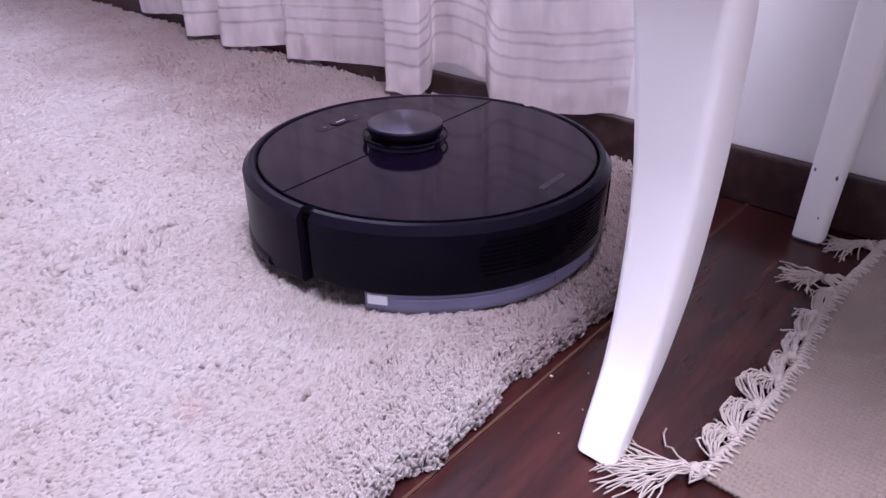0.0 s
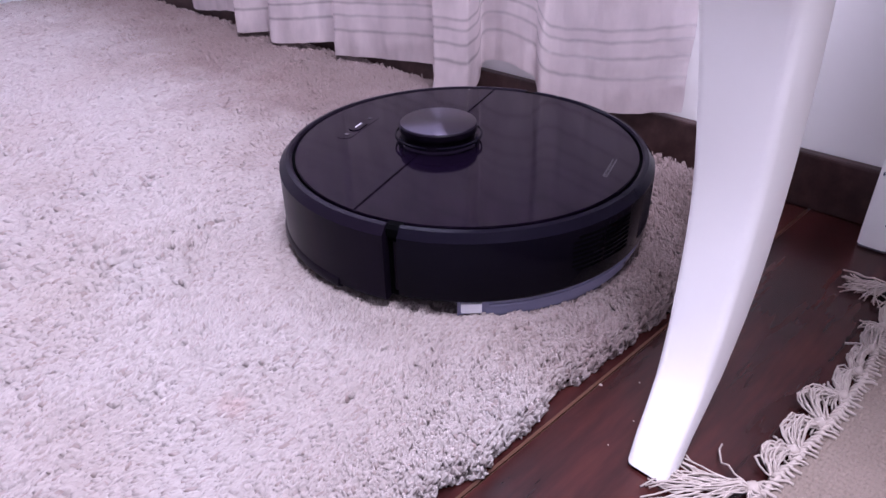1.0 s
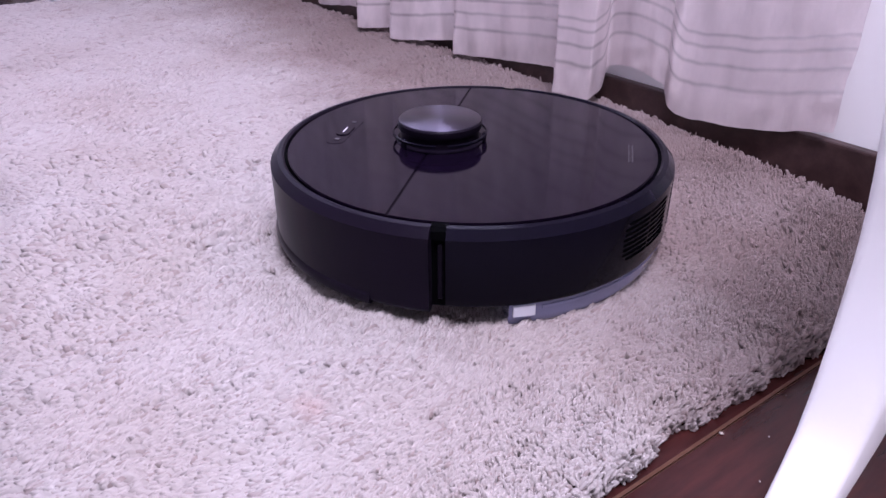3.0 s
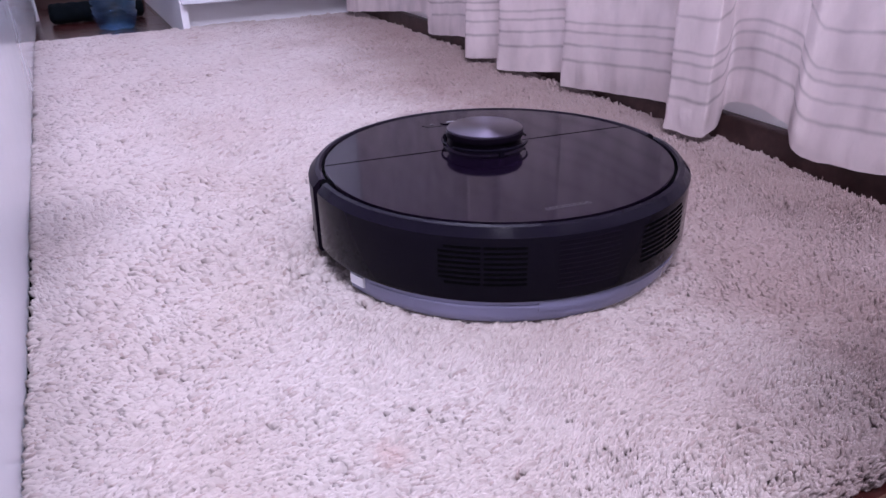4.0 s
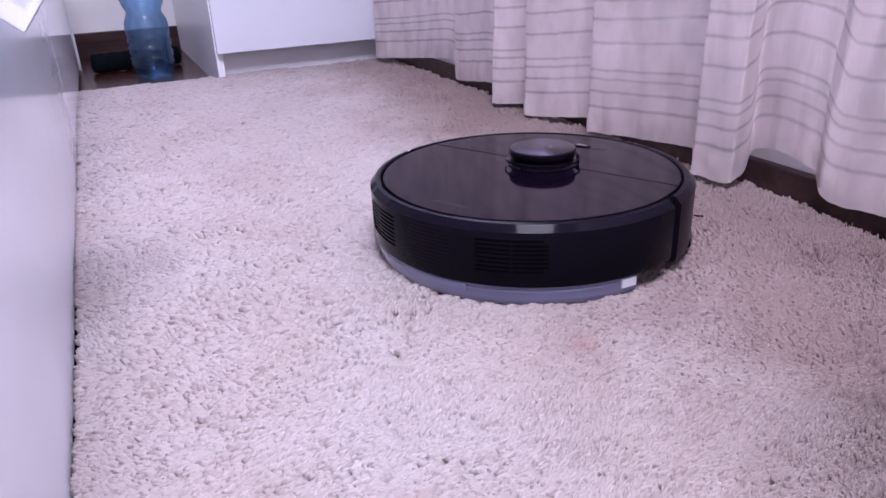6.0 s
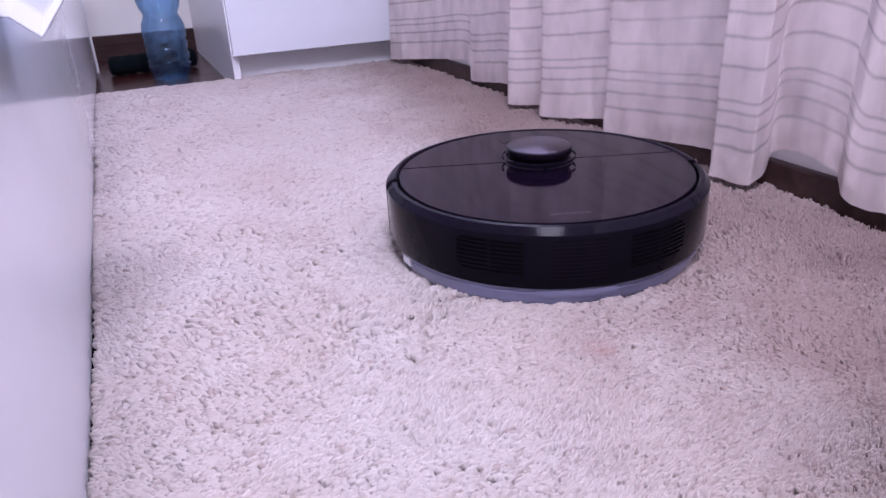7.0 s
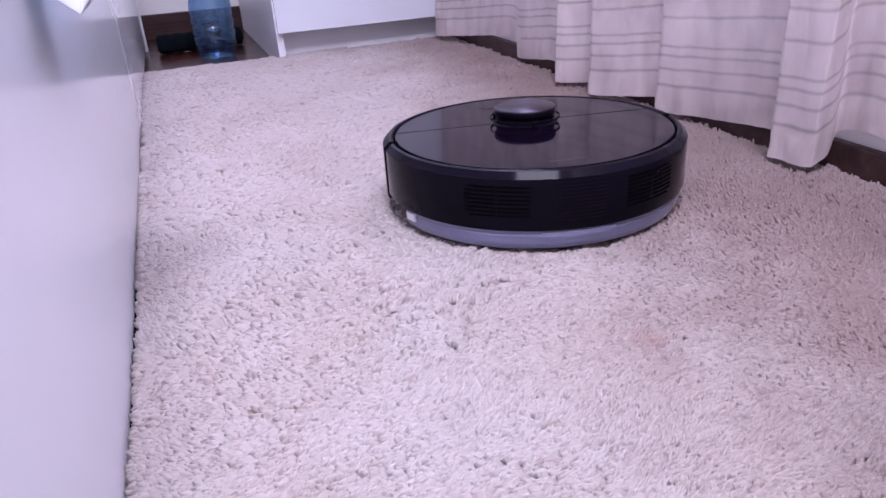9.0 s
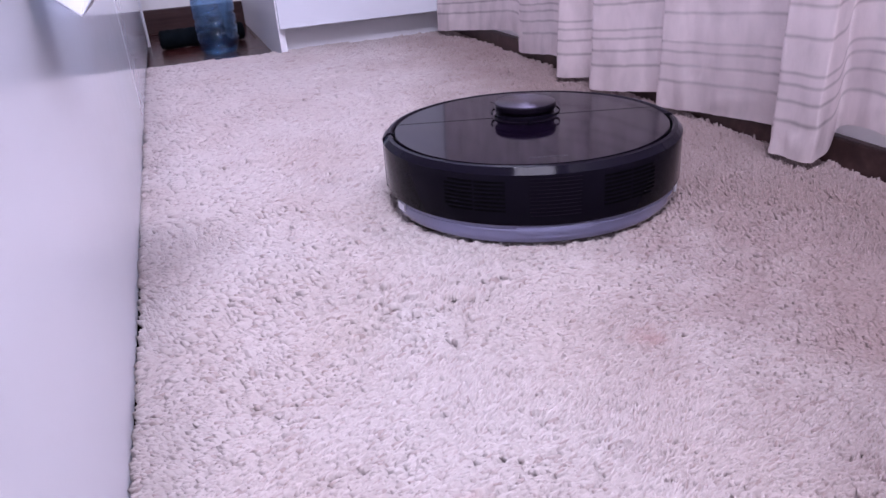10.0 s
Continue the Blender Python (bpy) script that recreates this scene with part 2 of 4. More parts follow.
def box(lo, hi, bevel=0.0, segs=2, bm=None):
    own = bm is None
    tmp = bmesh.new()
    bmesh.ops.create_cube(tmp, size=1)
    for v in tmp.verts:
        for k in range(3):
            v.co[k] = lo[k] if v.co[k] < 0 else hi[k]
    if bevel:
        bmesh.ops.bevel(tmp, geom=tmp.edges[:], offset=bevel, segments=segs, profile=0.6, affect="EDGES")
    if own:
        return tmp
    merge(bm, tmp)
    return bm


def merge(bm, other):
    me = bpy.data.meshes.new("tmp")
    other.to_mesh(me)
    other.free()
    bm.from_mesh(me)
    bpy.data.meshes.remove(me)


def lathe(profile, a0=0.0, a1=360.0, n=96, caps=True):
    """Turns a profile of (radius, height) about z, from a0 to a1 degrees."""
    bm = bmesh.new()
    closed = abs(a1 - a0 - 360) < 1e-6
    rings = []
    for i in range(n if closed else n + 1):
        a = radians(a0 + (a1 - a0) * i / n)
        rings.append([bm.verts.new((r * math.cos(a), r * math.sin(a), z)) for r, z in profile])
    count = len(rings)
    for i in range(count if closed else count - 1):
        p, q = rings[i], rings[(i + 1) % count]
        for k in range(len(profile) - 1):
            bm.faces.new((p[k], q[k], q[k + 1], p[k + 1]))
    if not closed and caps:
        bm.faces.new(rings[0])
        bm.faces.new(rings[-1][::-1])
    bmesh.ops.remove_doubles(bm, verts=bm.verts[:], dist=1e-7)
    bmesh.ops.recalc_face_normals(bm, faces=bm.faces[:])
    return bm


def smooth_by_angle(ob, degrees=35):
    me = ob.data
    for p in me.polygons:
        p.use_smooth = True
    bm = bmesh.new()
    bm.from_mesh(me)
    for e in bm.edges:
        if len(e.link_faces) == 2 and e.calc_face_angle(0) > radians(degrees):
            e.smooth = False
    bm.to_mesh(me)
    bm.free()
    return ob


def structure(name, bm, mat, label):
    ob = mesh_object(name, bm, mat)
    tagged(ob, label, kind="structure")
    return ob


# ---------------------------------------------------------------- room shell
def build_room():
    bm = bmesh.new()
    box((WALL, -2.6, 0), (WALL + 0.2, 0.74, 2.5), bm=bm)
    box((WALL, 2.0, 0), (WALL + 0.2, FAR + 0.2, 2.5), bm=bm)
    box((WALL, 0.74, 0), (WALL + 0.2, 2.0, 0.9), bm=bm)
    box((WALL, 0.74, 2.1), (WALL + 0.2, 2.0, 2.5), bm=bm)
    structure("wall_east", bm, WALLPAINT, "white painted wall with a window behind the curtain")
    structure("wall_north", box((-2.4, FAR, 0), (WALL, FAR + 0.2, 2.5)), WALLPAINT, "white painted wall behind the wardrobe")
    structure("wall_south", box((-2.4, -2.8, 0), (WALL + 0.2, -2.6, 2.5)), WALLPAINT, "plain white wall closing the room")
    structure("wall_west", box((-2.6, -2.8, 0), (-2.4, FAR + 0.2, 2.5)), WALLPAINT, "plain white wall closing the room")
    structure("ceiling", box((-2.6, -2.8, 2.5), (WALL + 0.2, FAR + 0.2, 2.6)), CEILPAINT, "plain white ceiling")
    e = new("baseboard_east")
    tagged(e, "dark brown wooden skirting board along the wall", kind="structure")
    y, k = -2.6, 0
    for y1 in (-0.9, 1.35, FAR - 0.018):
        part("board", box((WALL - 0.016, y + 0.0006, 0), (WALL - 0.0005, y1 - 0.0006, 0.062), 0.003), SKIRT, e)
        y = y1
    n = new("baseboard_north")
    tagged(n, "dark brown wooden skirting board in the niche", kind="structure")
    part("board", box((-0.6, FAR - 0.016, 0), (0.34, FAR - 0.0005, 0.083), 0.003), SKIRT, n)


def build_floor():
    floor = mesh_object("floor", box((-2.4, -2.6, -0.1), (WALL, FAR, -0.010)), PLANK)
    tagged(floor, "dark reddish brown laminate floor of long planks", kind="structure")
    return floor


def build_planks(floor):
    """Long boards along x, with a slightly worn pale bevel at every joint."""
    w, length = 0.193, 1.285
    cache = {}
    row, y = 0, 0.2275 - 15 * w
    while y < FAR:
        start = -2.4 - (row * 0.47) % length
        x = start
        while x < WALL:
            a, b = max(x, -2.4), min(x + length, WALL - 0.001)
            c, d = max(y, -2.6), min(y + w, FAR)
            if b - a > 0.02 and d - c > 0.02:
                key = (round(b - a, 4), round(d - c, 4))
                if key not in cache:
                    bm = box((0.0003, 0.0003, -0.0102), (b - a - 0.0003, d - c - 0.0003, 0.0), 0.0016, 1)
                    me = bpy.data.meshes.new("plank")
                    bm.to_mesh(me)
                    bm.free()
                    me.materials.append(PLANK)
                    me.materials.append(PLANK_EDGE)
                    for p in me.polygons:
                        if 0.2 < p.normal.z < 0.95:
                            p.material_index = 1
                    cache[key] = me
                ob = new("plank", cache[key])
                ob.location = (a, c, 0)
                ob.parent = floor
            x += length
        y += w
        row += 1


# ---------------------------------------------------------------- rug
def build_rug():
    x0, x1, y0, y1 = 0.0085, WALL - 0.019, 0.2385, 2.066

    def right_edge(y):
        return x1 - 0.052 * np.clip((0.62 - y) / 0.36, 0, 1) - 0.085 * np.clip((0.33 - y) / 0.08, 0, 1)

    def far_end(x):
        """The far edge stops short in the niche and reaches the plinth beside it."""
        return np.where(x > 0.358, y1, y1 - 0.011)

    rug = thing("shag_rug", "thick cream shag rug with a dense soft pile", "rug")
    def waves(x, y, freq, seed):
        r = np.random.default_rng(seed)
        out = np.zeros(np.shape(x))
        for k in range(7):
            a = r.uniform(0, 2 * math.pi)
            f = freq * r.uniform(0.6, 1.7)
            out = out + np.sin(f * (x * math.cos(a) + y * math.sin(a)) + r.uniform(0, 6.28))
        return out / 2.6

    def pile_top(x, y):
        """Height of the trodden pile, with short clefts where it parts."""
        h = 0.0285 + 0.0012 * waves(x, y, 22, 6) + 0.0008 * waves(x, y, 75, 7)
        # small tufts, and winding clefts between them that come and go
        h = h + 0.0009 * waves(x * 0.6, y, 260, 8) + 0.0007 * waves(x * 0.7, y, 430, 9)
        return h

    def tufts(x, y):
        """The pile lies in small overlapping locks, each highest at its near edge."""
        far = y > 0.95
        lx, ly = np.where(far, 0.020, 0.0135), np.where(far, 0.0155, 0.0092)
        yy = y + 0.0042 * waves(x, y, 120, 51) + 0.0016 * waves(x, y, 420, 52)
        row = np.floor(yy / ly)
        xx = x + 0.0035 * waves(x, y, 230, 53) + np.modf(np.abs(np.sin(row * 12.9898) * 43758.5))[0] * lx
        col = np.floor(xx / lx)
        chance = np.modf(np.abs(np.sin(row * 78.233 + col * 37.719) * 43758.5))[0]
        up = yy / ly - row
        side = np.abs(xx / lx - col - 0.5) * 2
        strength = np.clip(1.5 * chance - 0.35 + 0.25 * waves(x, y, 26, 54), 0, 1.2)
        lift = (1 - up) ** 1.3 * (1 - side ** 4)
        return strength * (0.0046 * lift - 0.0050 * np.clip((up - 0.72) / 0.2, 0, 1) * (1 - side ** 6))

    def ruffled(x, y):
        """A scuffed patch in the middle of the rug, where the locks stand up more."""
        x = x + 0.03 * waves(x, y, 30, 61)
        return 0.80 + 2.60 * np.exp(-((x - 0.21) / 0.10) ** 2 - ((y - 0.66) / 0.13) ** 2)

    def cleft(x, y):
        scale = np.where(y < 0.9, 1.0, 0.62)
        line = np.abs(waves(x * 0.5 + 0.2 * y, y, 330, 10) * np.where(y < 0.9, 1, 0) + waves(x * 0.5 + 0.2 * y, y, 200, 13) * np.where(y < 0.9, 0, 1))
        here = np.clip(waves(x, y, 300, 11) * 1.3 + 0.75 * waves(x, y, 32, 12) - 0.35, 0, 1)
        return np.clip(1.6 - line / (0.17 / scale), 0, 1) * here

    # short slits where the pile parts, drawn into a map of the rug in millimetre cells
    dice = np.random.default_rng(17)
    slits = np.zeros((int((x1 - x0) * 1000) + 8, int((y1 - y0) * 1000) + 8), np.float32)
    for k in range(22000):
        px, py = dice.uniform(x0, x1), dice.uniform(y0, y1)
        scuffed = math.exp(-((px - 0.19) / 0.15) ** 2 - ((py - 0.68) / 0.20) ** 2)
        if dice.random() > (0.30 + 0.34 * float(waves(px, py, 34, 22)) + 0.12 * float(waves(px, py, 9, 23))) * (0.55 + 1.5 * scuffed):
            continue
        turn = dice.normal(0.10, 0.28)
        size, deep = dice.uniform(0.003, 0.0105) * (1.0 if py < 1.1 else 1.4), dice.uniform(0.2, 0.75) + 0.4 * scuffed
        broad = 2 if py < 0.55 else 3 if py < 1.0 else 5
        for t in np.linspace(-1, 1, 20):
            cx, cy = px + size * t * math.cos(turn), py + size * t * math.sin(turn) + 0.0012 * math.sin(7 * t + k)
            i, j = int((cx - x0) * 1000), int((cy - y0) * 1000)
            if 1 <= i < slits.shape[0] - 1 and 1 <= j < slits.shape[1] - 1:
                slits[i, j:j + broad + 1] = np.maximum(slits[i, j:j + broad + 1], deep)

    def slit(x, y):
        i = np.clip(((x - x0) * 1000).astype(int), 0, slits.shape[0] - 1)
        j = np.clip(((y - y0) * 1000).astype(int), 0, slits.shape[1] - 1)
        return slits[i, j]

    def brushed(x, y):
        return np.clip((x - 0.43 + 0.05 * waves(x, y, 12, 41) + 0.03 * waves(x, y, 45, 42)) / 0.24, 0, 1)

    # woven ground of the rug, a lumpy slab just under the pile
    cols, rows = 190, 420
    gy = np.linspace(y0 + 0.013, y1 - 0.004, rows + 1)
    u = np.linspace(0, 1, cols + 1)
    gx = x0 - 0.004 + (right_edge(gy)[:, None] - x0 + 0.002) * u[None]
    gyy = np.repeat(gy[:, None], cols + 1, 1)
    gyy = gyy - (y1 - far_end(gx)) * np.clip((gyy - 1.95) / 0.12, 0, 1)
    rim = np.clip((gyy - y0 - 0.010) / 0.015, 0, 1)
    low = pile_top(gx, gyy) - 0.002
    for axis in (0, 1):
        low = np.minimum(low, np.minimum(np.roll(low, 1, axis), np.roll(low, -1, axis)))
    gz = (low - 0.0080 - 0.0035 * brushed(gx, gyy)) * (0.55 + 0.45 * np.sqrt(rim))
    k = (cols + 1) * (rows + 1)
    co = np.concatenate([np.stack([gx, gyy, gz], -1).reshape(-1, 3), np.stack([gx, gyy, np.full_like(gx, 0.0008)], -1).reshape(-1, 3)])
    ids = np.arange(k).reshape(rows + 1, cols + 1)
    quads = np.stack([ids[:-1, :-1], ids[:-1, 1:], ids[1:, 1:], ids[1:, :-1]], -1).reshape(-1, 4)
    edge_loop = np.concatenate([ids[0, :], ids[1:, -1], ids[-1, -2::-1], ids[-2:0:-1, 0]])
    nxt = np.roll(edge_loop, -1)
    sides = np.stack([edge_loop + k, nxt + k, nxt, edge_loop], -1)
    me = bpy.data.meshes.new("backing")
    me.from_pydata(co.tolist(), [], np.concatenate([quads, sides]).tolist())
    for p in me.polygons:
        p.use_smooth = True
    me.materials.append(BACKING)
    new("backing", me).parent = rug
    rng = np.random.default_rng(5)
    # denser pile where the camera comes near, sparser towards the far end
    pts = []
    for (a, b, step) in ((y0, 0.60, 0.00172), (0.60, 0.92, 0.0021), (0.92, 1.40, 0.0029), (1.40, y1, 0.0040)):
        gx, gy = np.meshgrid(np.arange(x0 - 0.002, x1 + 0.002, step), np.arange(a, b, step))
        q = np.stack([gx.ravel(), gy.ravel()], 1) + rng.uniform(-0.5, 0.5, (gx.size, 2)) * step * 1.25
        pts.append(np.c_[q, np.full(len(q), step)])
    pts = np.concatenate(pts)
    pts = pts[(pts[:, 0] < right_edge(pts[:, 1])) & (pts[:, 1] < far_end(pts[:, 0]))]
    n = len(pts)

    def field(freq, seed):
        return waves(pts[:, 0], pts[:, 1], freq, seed)

    # the pile leans in broad swirls, and stands up in small tufted patches
    heading = 2.95 + 0.42 * field(9, 1) + 0.35 * field(38, 2) + rng.normal(0, 0.25, n)
    lean = np.clip(1.10 + 0.22 * field(14, 3) + 0.30 * field(60, 4) + rng.normal(0, 0.20, n), 0.25, 1.45)
    height = pile_top(pts[:, 0], pts[:, 1]) + rng.normal(0.0012, 0.00095, n) - np.where(pts[:, 1] < 0.6, 0.0075, 0.0100) * np.maximum(slit(pts[:, 0], pts[:, 1]), 0.6 * cleft(pts[:, 0], pts[:, 1])) + tufts(pts[:, 0], pts[:, 1]) * np.where(pts[:, 1] > 0.5, 0.40, 0.30) * ruffled(pts[:, 0], pts[:, 1]) * (1 - 0.6 * brushed(pts[:, 0], pts[:, 1]))
    # rounded yarn ends hang over the cut edge of the rug, down to the floor
    m = 4200
    sx, sz = rng.uniform(x0, float(right_edge(np.array(y0))), m), rng.uniform(0.002, 0.027, m)
    ragged = 0.0040 * waves(sx, np.zeros(m), 70, 31) + 0.0018 * waves(sx, np.zeros(m), 210, 32)
    sy = y0 - 0.001 + ragged + 0.30 * (sz - 0.014) ** 2 / 0.014 + rng.normal(0, 0.0016, m)
    inside = pts[:, 1] > y0 + 0.002 + 0.0040 * waves(pts[:, 0], np.zeros(n), 70, 31) + 0.0018 * waves(pts[:, 0], np.zeros(n), 210, 32)
    pts = np.concatenate([pts[inside], np.c_[sx, sy, np.full(m, 0.0023)]])
    heading = np.concatenate([heading[inside], rng.normal(-math.pi / 2, 0.8, m)])
    lean = np.concatenate([lean[inside], np.full(m, 1.0)])
    height = np.concatenate([height[inside], sz])
    n = len(pts)
    rounding = np.clip(1 - (pts[:, 1] - y0) / 0.02, 0, 1)
    rounding[-m:] = 0
    height = height - 0.005 * rounding ** 2 - 0.006 * np.clip(1 - (far_end(pts[:, 0]) - pts[:, 1]) / 0.015, 0, 1) ** 2
    wide = pts[:, 2] * rng.uniform(0.33, 0.56, n)
    wide[:-m] = wide[:-m] * (1 - 0.5 * cleft(pts[:-m, 0], pts[:-m, 1]))
    # towards the wall the pile is brushed up: ends stand apart, with deeper gaps
    up = brushed(pts[:, 0], pts[:, 1])
    wide = wide * (1 - 0.24 * up)
    height = height + rng.normal(-0.0006, 0.0013, n) * up
    dirx, diry = np.cos(heading), np.sin(heading)
    stretch = rng.uniform(2.8, 6.2, n) * (1 - 0.50 * up)
    nubby = np.clip(1 - (pts[:, 1] - y0 - 0.02) / 0.07, 0, 1)
    stretch = stretch * (1 - 0.45 * nubby)
    stretch[-m:] = rng.uniform(0.9, 1.8, m)
    heading = heading + nubby * rng.normal(0, 0.45, n)
    dirx, diry = np.cos(heading), np.sin(heading)
    run = np.clip(0.0028 * np.tan(np.minimum(lean, 1.05)) * rng.uniform(0.5, 1.2, n), 0.0005, 0.006)
    # each yarn end is a lying strand: two rings of four corners and a drooping pointed end
    verts = np.zeros((n, 9, 3), np.float32)
    spin = rng.uniform(-0.25, 0.25, n)
    levels = ((-0.0060, 0.0, 1.3), (-0.0006, 0.7, 0.95))
    for k, (dz, along, fat) in enumerate(levels):
        cx = pts[:, 0] + dirx * run * along
        cy = pts[:, 1] + diry * run * along
        for j in range(4):
            a = spin + j * math.pi / 2
            u, v = np.cos(a) * wide * fat, np.sin(a) * wide * fat * stretch
            verts[:, k * 4 + j, 0] = cx - diry * u + dirx * v
            verts[:, k * 4 + j, 1] = cy + dirx * u + diry * v
            verts[:, k * 4 + j, 2] = np.maximum(height + dz - 0.20 * v * k, 0.0006)
    verts[:, 8, 0] = pts[:, 0] + dirx * run * 0.95
    verts[:, 8, 1] = pts[:, 1] + diry * run * 0.95
    verts[:, 8, 2] = height + 0.0003
    faces = []
    for j in range(4):
        a, b = j, (j + 1) % 4
        faces += [(a, b, b + 4), (a, b + 4, a + 4), (4 + a, 4 + b, 8)]
    faces = np.array(faces, np.int32)
    idx = (faces[None] + (np.arange(n, dtype=np.int32) * 9)[:, None, None]).reshape(-1)
    me = bpy.data.meshes.new("shag_surface")
    me.vertices.add(n * 9)
    me.vertices.foreach_set("co", verts.reshape(-1))
    me.loops.add(len(idx))
    me.loops.foreach_set("vertex_index", idx)
    tris = len(idx) // 3
    me.polygons.add(tris)
    me.polygons.foreach_set("loop_start", np.arange(0, tris * 3, 3, dtype=np.int32))
    me.polygons.foreach_set("use_smooth", np.ones(tris, bool))
    me.update(calc_edges=True)
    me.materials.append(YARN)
    pile = new("shag_surface", me)
    pile.parent = rug
    tagged(pile, "cream yarn strands of the pile", kind="stuff")


# ---------------------------------------------------------------- furniture
def build_drawer_unit():
    """Low glossy white unit beside the rug; its fronts meet at narrow upright joints."""
    unit = thing("drawer_unit", "long low glossy white drawer unit beside the rug", "cabinet")
    part("carcass", box((-0.60, -1.45, 0.0), (-0.020, 2.63, 0.372)), SATIN, unit)
    part("top", box((-0.62, -1.46, 0.3723), (0.006, 2.65, 0.388), 0.002), SATIN, unit)
    for y0, y1 in ((-1.45, 0.02), (0.02, 1.492), (1.492, 2.63)):
        front = part("drawer_front", box((-0.0195, y0 + 0.0015, 0.022), (0.0, y1 - 0.0015, 0.371), 0.0012), LACQUER, unit)
        if y0 < 1.4 and y1 > 0.5:
            # lip handle: chamfered white bar standing off the front
            bm = bmesh.new()
            prof = [(0.0003, 0.316), (0.0003, 0.372), (0.052, 0.372), (0.050, 0.322), (0.0315, 0.2985), (0.015, 0.3135)]
            a = [bm.verts.new((x, 0.640, z)) for x, z in prof]
            b = [bm.verts.new((x, 0.730, z)) for x, z in prof]
            for k in range(6):
                bm.faces.new((a[k], a[(k + 1) % 6], b[(k + 1) % 6], b[k]))
            c = [bm.verts.new((0.052 + (x - 0.052) * 0.80, 0.644, 0.372 + (z - 0.372) * 0.80)) for x, z in prof]
            for k in range(6):
                bm.faces.new((c[k], c[(k + 1) % 6], a[(k + 1) % 6], a[k]))
            bm.faces.new(c)
            bm.faces.new(b[::-1])
            bmesh.ops.recalc_face_normals(bm, faces=bm.faces[:])
            bmesh.ops.bevel(bm, geom=bm.edges[:], offset=0.0007, segments=2, affect="EDGES")
            part("handle", bm, LACQUER, front, "white angular pull handle")
    part("end_panel", box((-0.60, 2.6303, 0.0), (0.004, 2.648, 0.372), 0.001), SATIN, unit)


def build_wardrobe():
    w = thing("wardrobe", "tall white wardrobe with a recessed plinth", "wardrobe")
    part("side_panel", box((0.340, 2.035, 0.0), (0.3578, FAR - 0.002, 2.1), 0.001), SATIN, w)
    part("side_panel", box((WALL - 0.036, 2.035, 0.0), (WALL - 0.018, FAR - 0.002, 2.1), 0.001), SATIN, w)
    part("plinth", box((0.3580, 2.068, 0.0), (WALL - 0.0365, 2.086, 0.096)), SATIN, w)
    part("back_panel", box((0.3580, FAR - 0.012, 0.0), (WALL - 0.0365, FAR - 0.004, 2.1)), SATIN, w)
    part("bottom_panel", box((0.3580, 2.088, 0.080), (WALL - 0.0365, FAR - 0.013, 0.098)), SATIN, w)
    part("top_panel", box((0.3580, 2.036, 2.080), (WALL - 0.0365, FAR - 0.013, 2.099)), SATIN, w)
    part("door", box((0.3430, 2.014, 0.090), (WALL - 0.022, 2.0335, 2.09), 0.0012), LACQUER, w)


def leg_mesh(rows):
    """A tapering rectangular leg from rows of (z, x, y, width x, width y), with softened corners."""
    bm = bmesh.new()
    rings = []
    c, steps = 0.0065, 5
    for z, x, y, wx, wy in rows:
        p = []
        for cx, cy, start in ((x + wx - c, y + c, -90), (x + wx - c, y + wy - c, 0), (x + c, y + wy - c, 90), (x + c, y + c, 180)):
            p += [(cx + c * math.cos(radians(start + 90 * k / (steps - 1))), cy + c * math.sin(radians(start + 90 * k / (steps - 1)))) for k in range(steps)]
        rings.append([bm.verts.new((u, v, z)) for u, v in p])
    n = 4 * steps
    for p, q in zip(rings, rings[1:]):
        for k in range(n):
            bm.faces.new((p[k], p[(k + 1) % n], q[(k + 1) % n], q[k]))
    bm.faces.new(rings[0][::-1])
    bm.faces.new(rings[-1])
    bmesh.ops.recalc_face_normals(bm, faces=bm.faces[:])
    return bm


def spline_rows(keys, steps):
    z0, z1 = keys[0][0], keys[-1][0]
    ks = np.array(keys)
    out = []
    for z in np.linspace(z0, z1, steps):
        i = int(np.clip(np.searchsorted(ks[:, 0], z) - 1, 0, len(ks) - 2))
        p0, p1, p2, p3 = ks[max(i - 1, 0)], ks[i], ks[i + 1], ks[min(i + 2, len(ks) - 1)]
        t = (z - p1[0]) / (p2[0] - p1[0])
        v = 0.5 * ((2 * p1) + (p2 - p0) * t + (2 * p0 - 5 * p1 + 4 * p2 - p3) * t * t + (3 * p1 - p0 - 3 * p2 + p3) * t ** 3)
        v[0] = z
        out.append(tuple(v))
    return out


